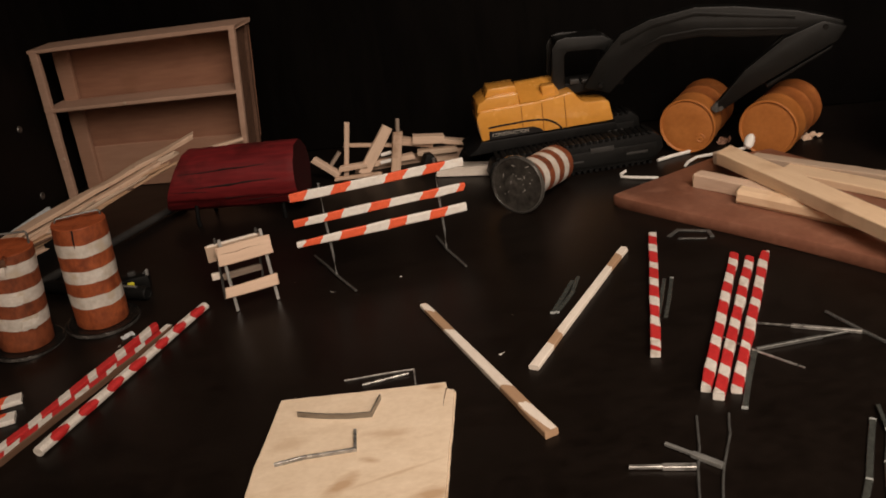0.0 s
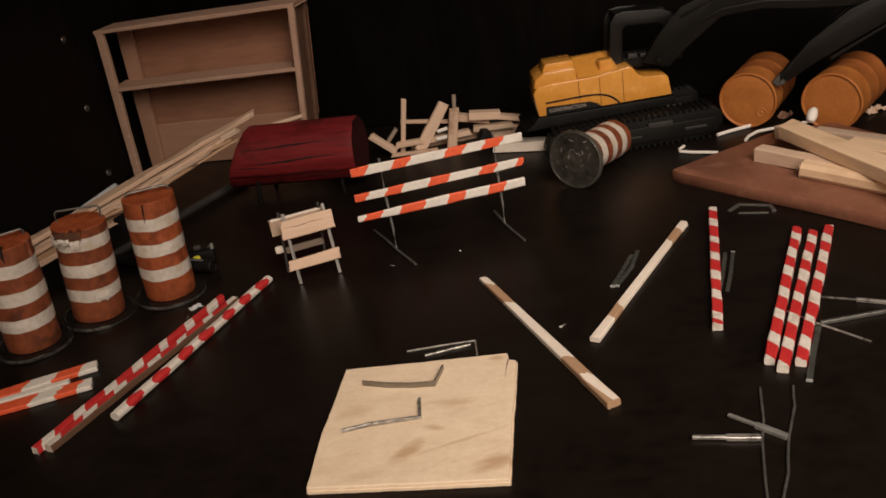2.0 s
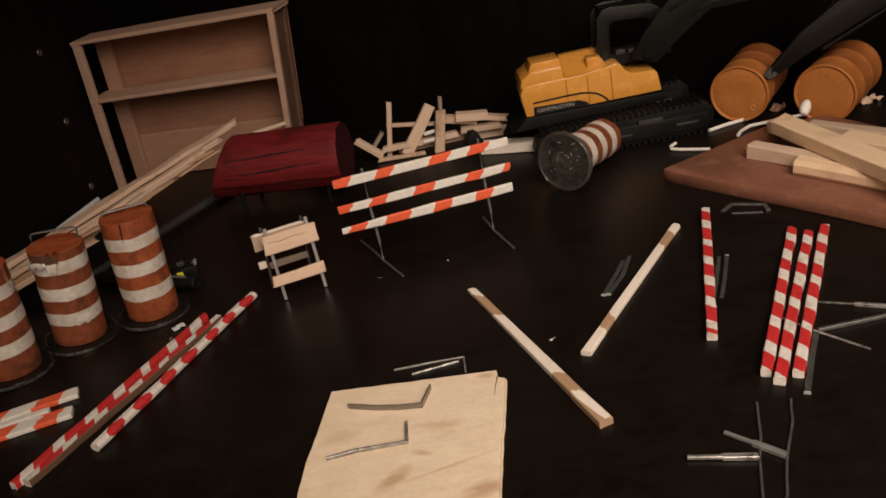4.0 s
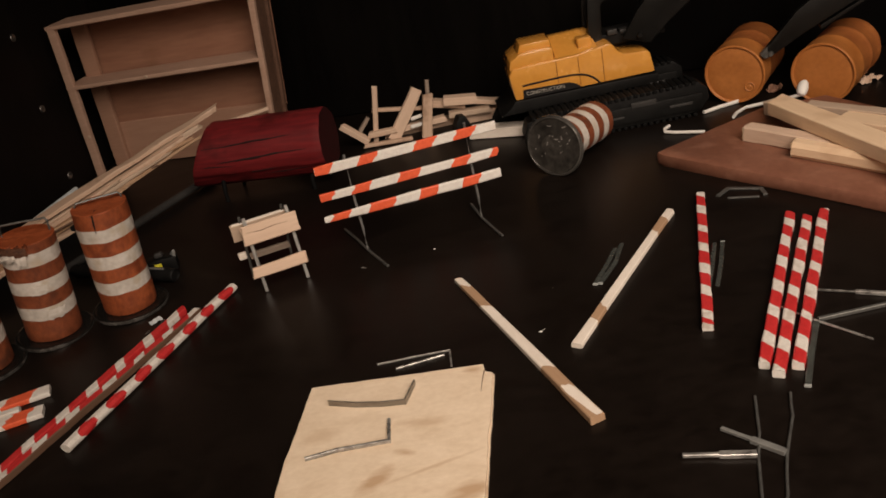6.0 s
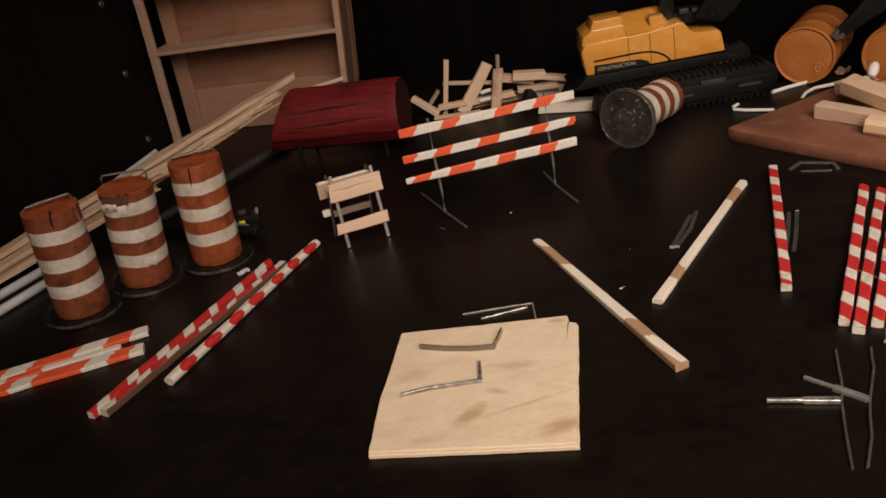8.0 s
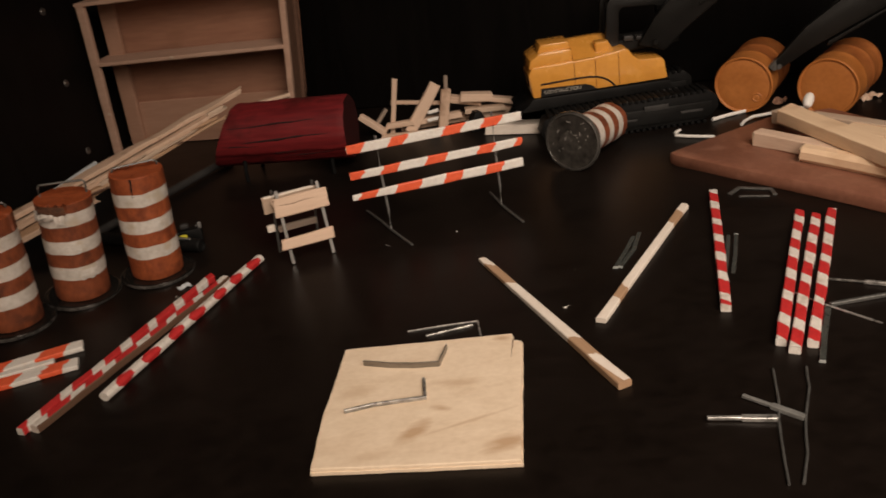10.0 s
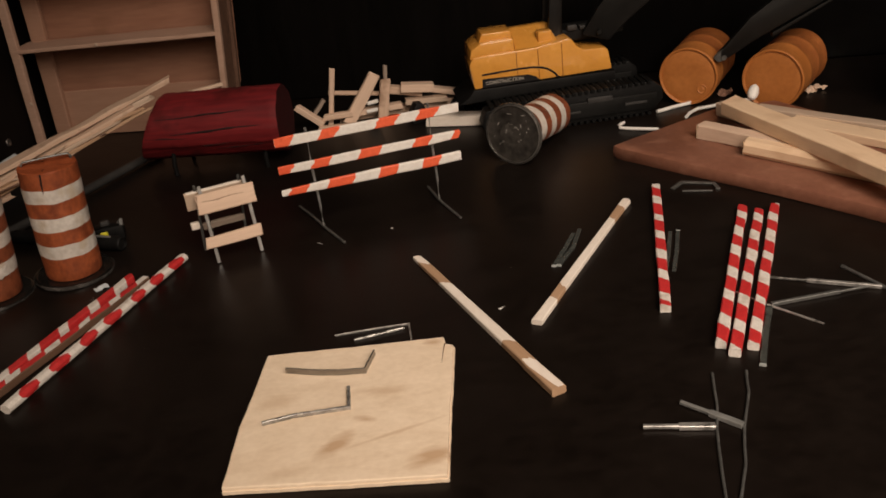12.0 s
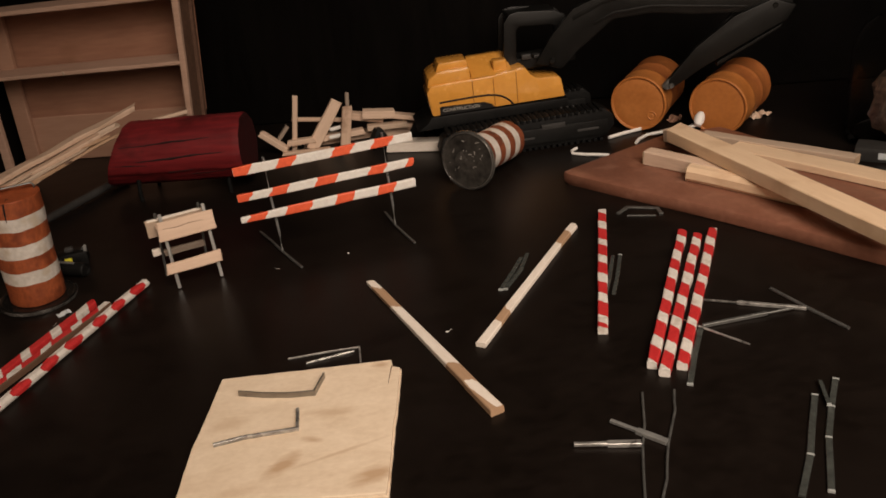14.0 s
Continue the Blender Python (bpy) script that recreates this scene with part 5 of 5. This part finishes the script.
# ---- small loose things ----
def white_cable():
    bm = bmesh.new()
    tube(bm, [(79.2, 331.2, 0.8), (76.6, 328.5, 0.8), (76.4, 325.8, 0.8), (80, 323.3, 0.8), (89.6, 319.0, 0.8)], 0.62, 8)
    ob = tagged(finish("white_hook", bm, WHITEP, smooth=True), "bent white plastic wire near the reddish board", "wire")
    bm = bmesh.new()
    tube(bm, [(94.3, 338.9, 0.8), (101, 341.8, 0.8), (109.5, 344.6, 0.8)], 0.75, 8)
    tagged(finish("white_wire", bm, WHITEP, smooth=True), "white plastic wire under the orange barrel", "wire")
    t = thing("cotton_swab", 0, 0, 0, 0, "white swab stick with a rounded cotton tip before the barrel", "cotton swab")
    bm = bmesh.new()
    tube(bm, [(102.9, 328.4, 0.8), (105.2, 332.4, 0.8), (109.6, 335.4, 1.2), (116.4, 333.8, 2.2), (122, 329.4, 4.0), (126.4, 325.8, 5.9)], 0.65, 8)
    part("stem", bm, WHITEP, t, "", True)
    bm = bmesh.new()
    lathe(bm, [(0.0, 0), (1.2, 0.3), (1.9, 1.6), (2.1, 3.5), (1.7, 5.4), (0.9, 6.4), (0, 6.6)], n=16, wobble=0.1)
    ob = part("tip", bm, WHITEP, t, "fuzzy white cotton tip", True)
    ob.matrix_basis = along((126.6, 324.6, 6), (129.6, 328.6, 10)) @ pose(0, 0, 0, 0, 90, 0)


white_cable()


def black_pen():
    t = thing("black_pen", -146, 288, 2.5, -22.5, "black pen lying behind the traffic drums", "pen")
    bm = bmesh.new()
    lathe(bm, [(0, 0), (1.7, 0.1), (2.0, 0.6), (2.0, 2), (2.4, 2.2), (2.45, 24), (2.45, 46), (2.3, 47.6), (1.9, 47.9), (1.7, 47.2), (0, 47.2)], n=24)
    ob = part("barrel", bm, BLACKP, t, "", True)
    ob.matrix_basis = pose(0, 0, 0, 0, 90, 0)
    bm = bmesh.new()
    strip(bm, [(22, -0.6, 2.25), (44, -0.6, 2.35)], 0.9, 0.5)
    part("pocket_clip", bm, STEEL, t, "thin silver strip along the pen")
    t2 = thing("small_gadget", -109.5, 281, 0, 15, "tiny black gadget with a yellow label and a pale cap", "gadget")
    bm = bmesh.new()
    box(bm, -5, 5, -3, 3, 0, 5.2, 0.8, segs=2)
    part("case", bm, BLACKP, t2, "", True)
    bm = bmesh.new()
    box(bm, -2.8, -0.2, -3.25, 0, 1.4, 4.0, 0.3)
    part("label_patch", bm, LIME, t2, "yellow label")
    bm = bmesh.new()
    box(bm, -2.2, 0.8, -1.4, 1.0, 5.2, 6.9, 0.4)
    part("cap", bm, RODGREY, t2, "pale plastic cap")
    bm = bmesh.new()
    tube(bm, [(3.5, 0, 5.0), (4.8, -1.6, 6.6), (4.6, -3.0, 5.2)], 0.6, 8)
    part("ring", bm, STEEL, t2, "small metal ring")


black_pen()


def film_scrap(x, y, z, s, seed, mat, label):
    bm = bmesh.new()
    bmesh.ops.create_grid(bm, x_segments=7, y_segments=5, size=s)
    for v in bm.verts:
        v.co.z = abs(0.7 * s * noise.noise((v.co.x * 0.7 + seed, v.co.y * 0.9, seed))) + 0.15
        v.co.x += 0.3 * s * noise.noise((v.co.y + seed, v.co.x, 2.0))
        v.co.y *= 0.6
    geo = bmesh.ops.solidify(bm, geom=bm.faces[:], thickness=0.2)
    ob = finish("film_scrap", bm, mat)
    ob.matrix_basis = pose(x * MM, y * MM, z * MM, 0, 0, seed * 40)
    return tagged(ob, label, "plastic scrap", "scraps")


film_scrap(-101.5, 243.6, 0.1, 2.0, 1, STRAW, "crumpled bit of pale plastic film on the board")
film_scrap(-97.5, 241, 0.1, 1.8, 3, FILM, "crumpled bit of clear plastic film on the board")
film_scrap(158.5, 343.5, 0.2, 4.6, 5, PINKWOOD, "crumpled pale scrap behind the barrels")
film_scrap(126, 352, 0.2, 4.0, 6, SHELFWOOD, "crumpled brownish scrap between the barrels")


def jar():
    t = thing("clear_jar", 200, 300, 0, 0, "clear plastic jar with crumpled film inside beside the offcuts", "jar")
    bm = bmesh.new()
    lathe(bm, [(0, 0.6), (20, 0.5), (22, 0), (23, 1.5), (23.5, 4), (23, 10), (23.5, 20), (23, 34), (20, 42), (15, 46), (15, 52), (14, 52), (14, 46), (19, 41.4), (22, 33.6), (22.4, 20), (22, 4), (20, 2), (0, 2)], n=48)
    part("jar_wall", bm, GLASS, t, "", True)
    bm = bmesh.new()
    loops = lathe(bm, [(9, 2.4), (14, 5), (15, 9), (13.5, 14), (14.5, 19), (12, 24), (7, 28)], n=60)
    for lp in loops:
        for v in lp:
            k = 1 + 0.16 * noise.noise((v.co.x * 0.22, v.co.y * 0.22, v.co.z * 0.25))
            v.co.x, v.co.y = v.co.x * k, v.co.y * k
            v.co.z += 2.0 * noise.noise((v.co.x * 0.2, v.co.y * 0.2, 4.0))
    part("crumpled_film", bm, CRUMPLE, t, "crumpled clear film")


jar()


def dark_box():
    t = thing("plastic_box", 181, 281, 0, -34, "small dark grey plastic box with a pale label beside the offcuts", "box")
    bm = bmesh.new()
    box(bm, -11, 11, -4, 6, 0, 5.2, 0.8, segs=2)
    part("case", bm, RODGREY, t, "", True)
    bm = bmesh.new()
    box(bm, -3, 9, -4.12, -3.6, 1.4, 3.8, 0.1)
    part("label_patch", bm, STRAW, t, "pale blank label")


dark_box()

# crumbs and flecks
rnd = random.Random(12)
bm = bmesh.new()
spots = [(-12.3, 261.2, 0.4), (16.8, 203.1, 0.45), (-109.3, 248.6, 0.3)]
for k in range(5):
    spots.append((rnd.uniform(-110, 110), rnd.uniform(130, 300), rnd.uniform(0.05, 0.1)))
for x, y, s in spots:
    made = bmesh.ops.create_icosphere(bm, subdivisions=1, radius=s)["verts"]
    a = rnd.uniform(0, 6.28)
    for v in made:
        c = Vector((v.co.x * rnd.uniform(0.8, 1.6), v.co.y * 0.7, v.co.z * 0.45 + s * 0.4))
        v.co = Matrix.Rotation(a, 3, "Z") @ c + Vector((x, y, 0.02))
for x, y, a, ln in ((-36.4, 257.2, 5.2, 2.2), (16.2, 203.4, 6.2, 2.2), (-102.5, 236.5, 0.9, 1.8)):
    pts = [(x + ln * q * math.cos(a + 0.5 * q), y + ln * q * math.sin(a + 0.5 * q), 0.12 + 0.1 * math.sin(3 * q)) for q in (0, 0.3, 0.6, 1.0)]
    tube(bm, pts, 0.035, 5)
tagged(finish("crumbs", bm, WHITEP), "tiny pale crumbs, flecks and lint scattered on the board", "crumbs", kind="stuff")
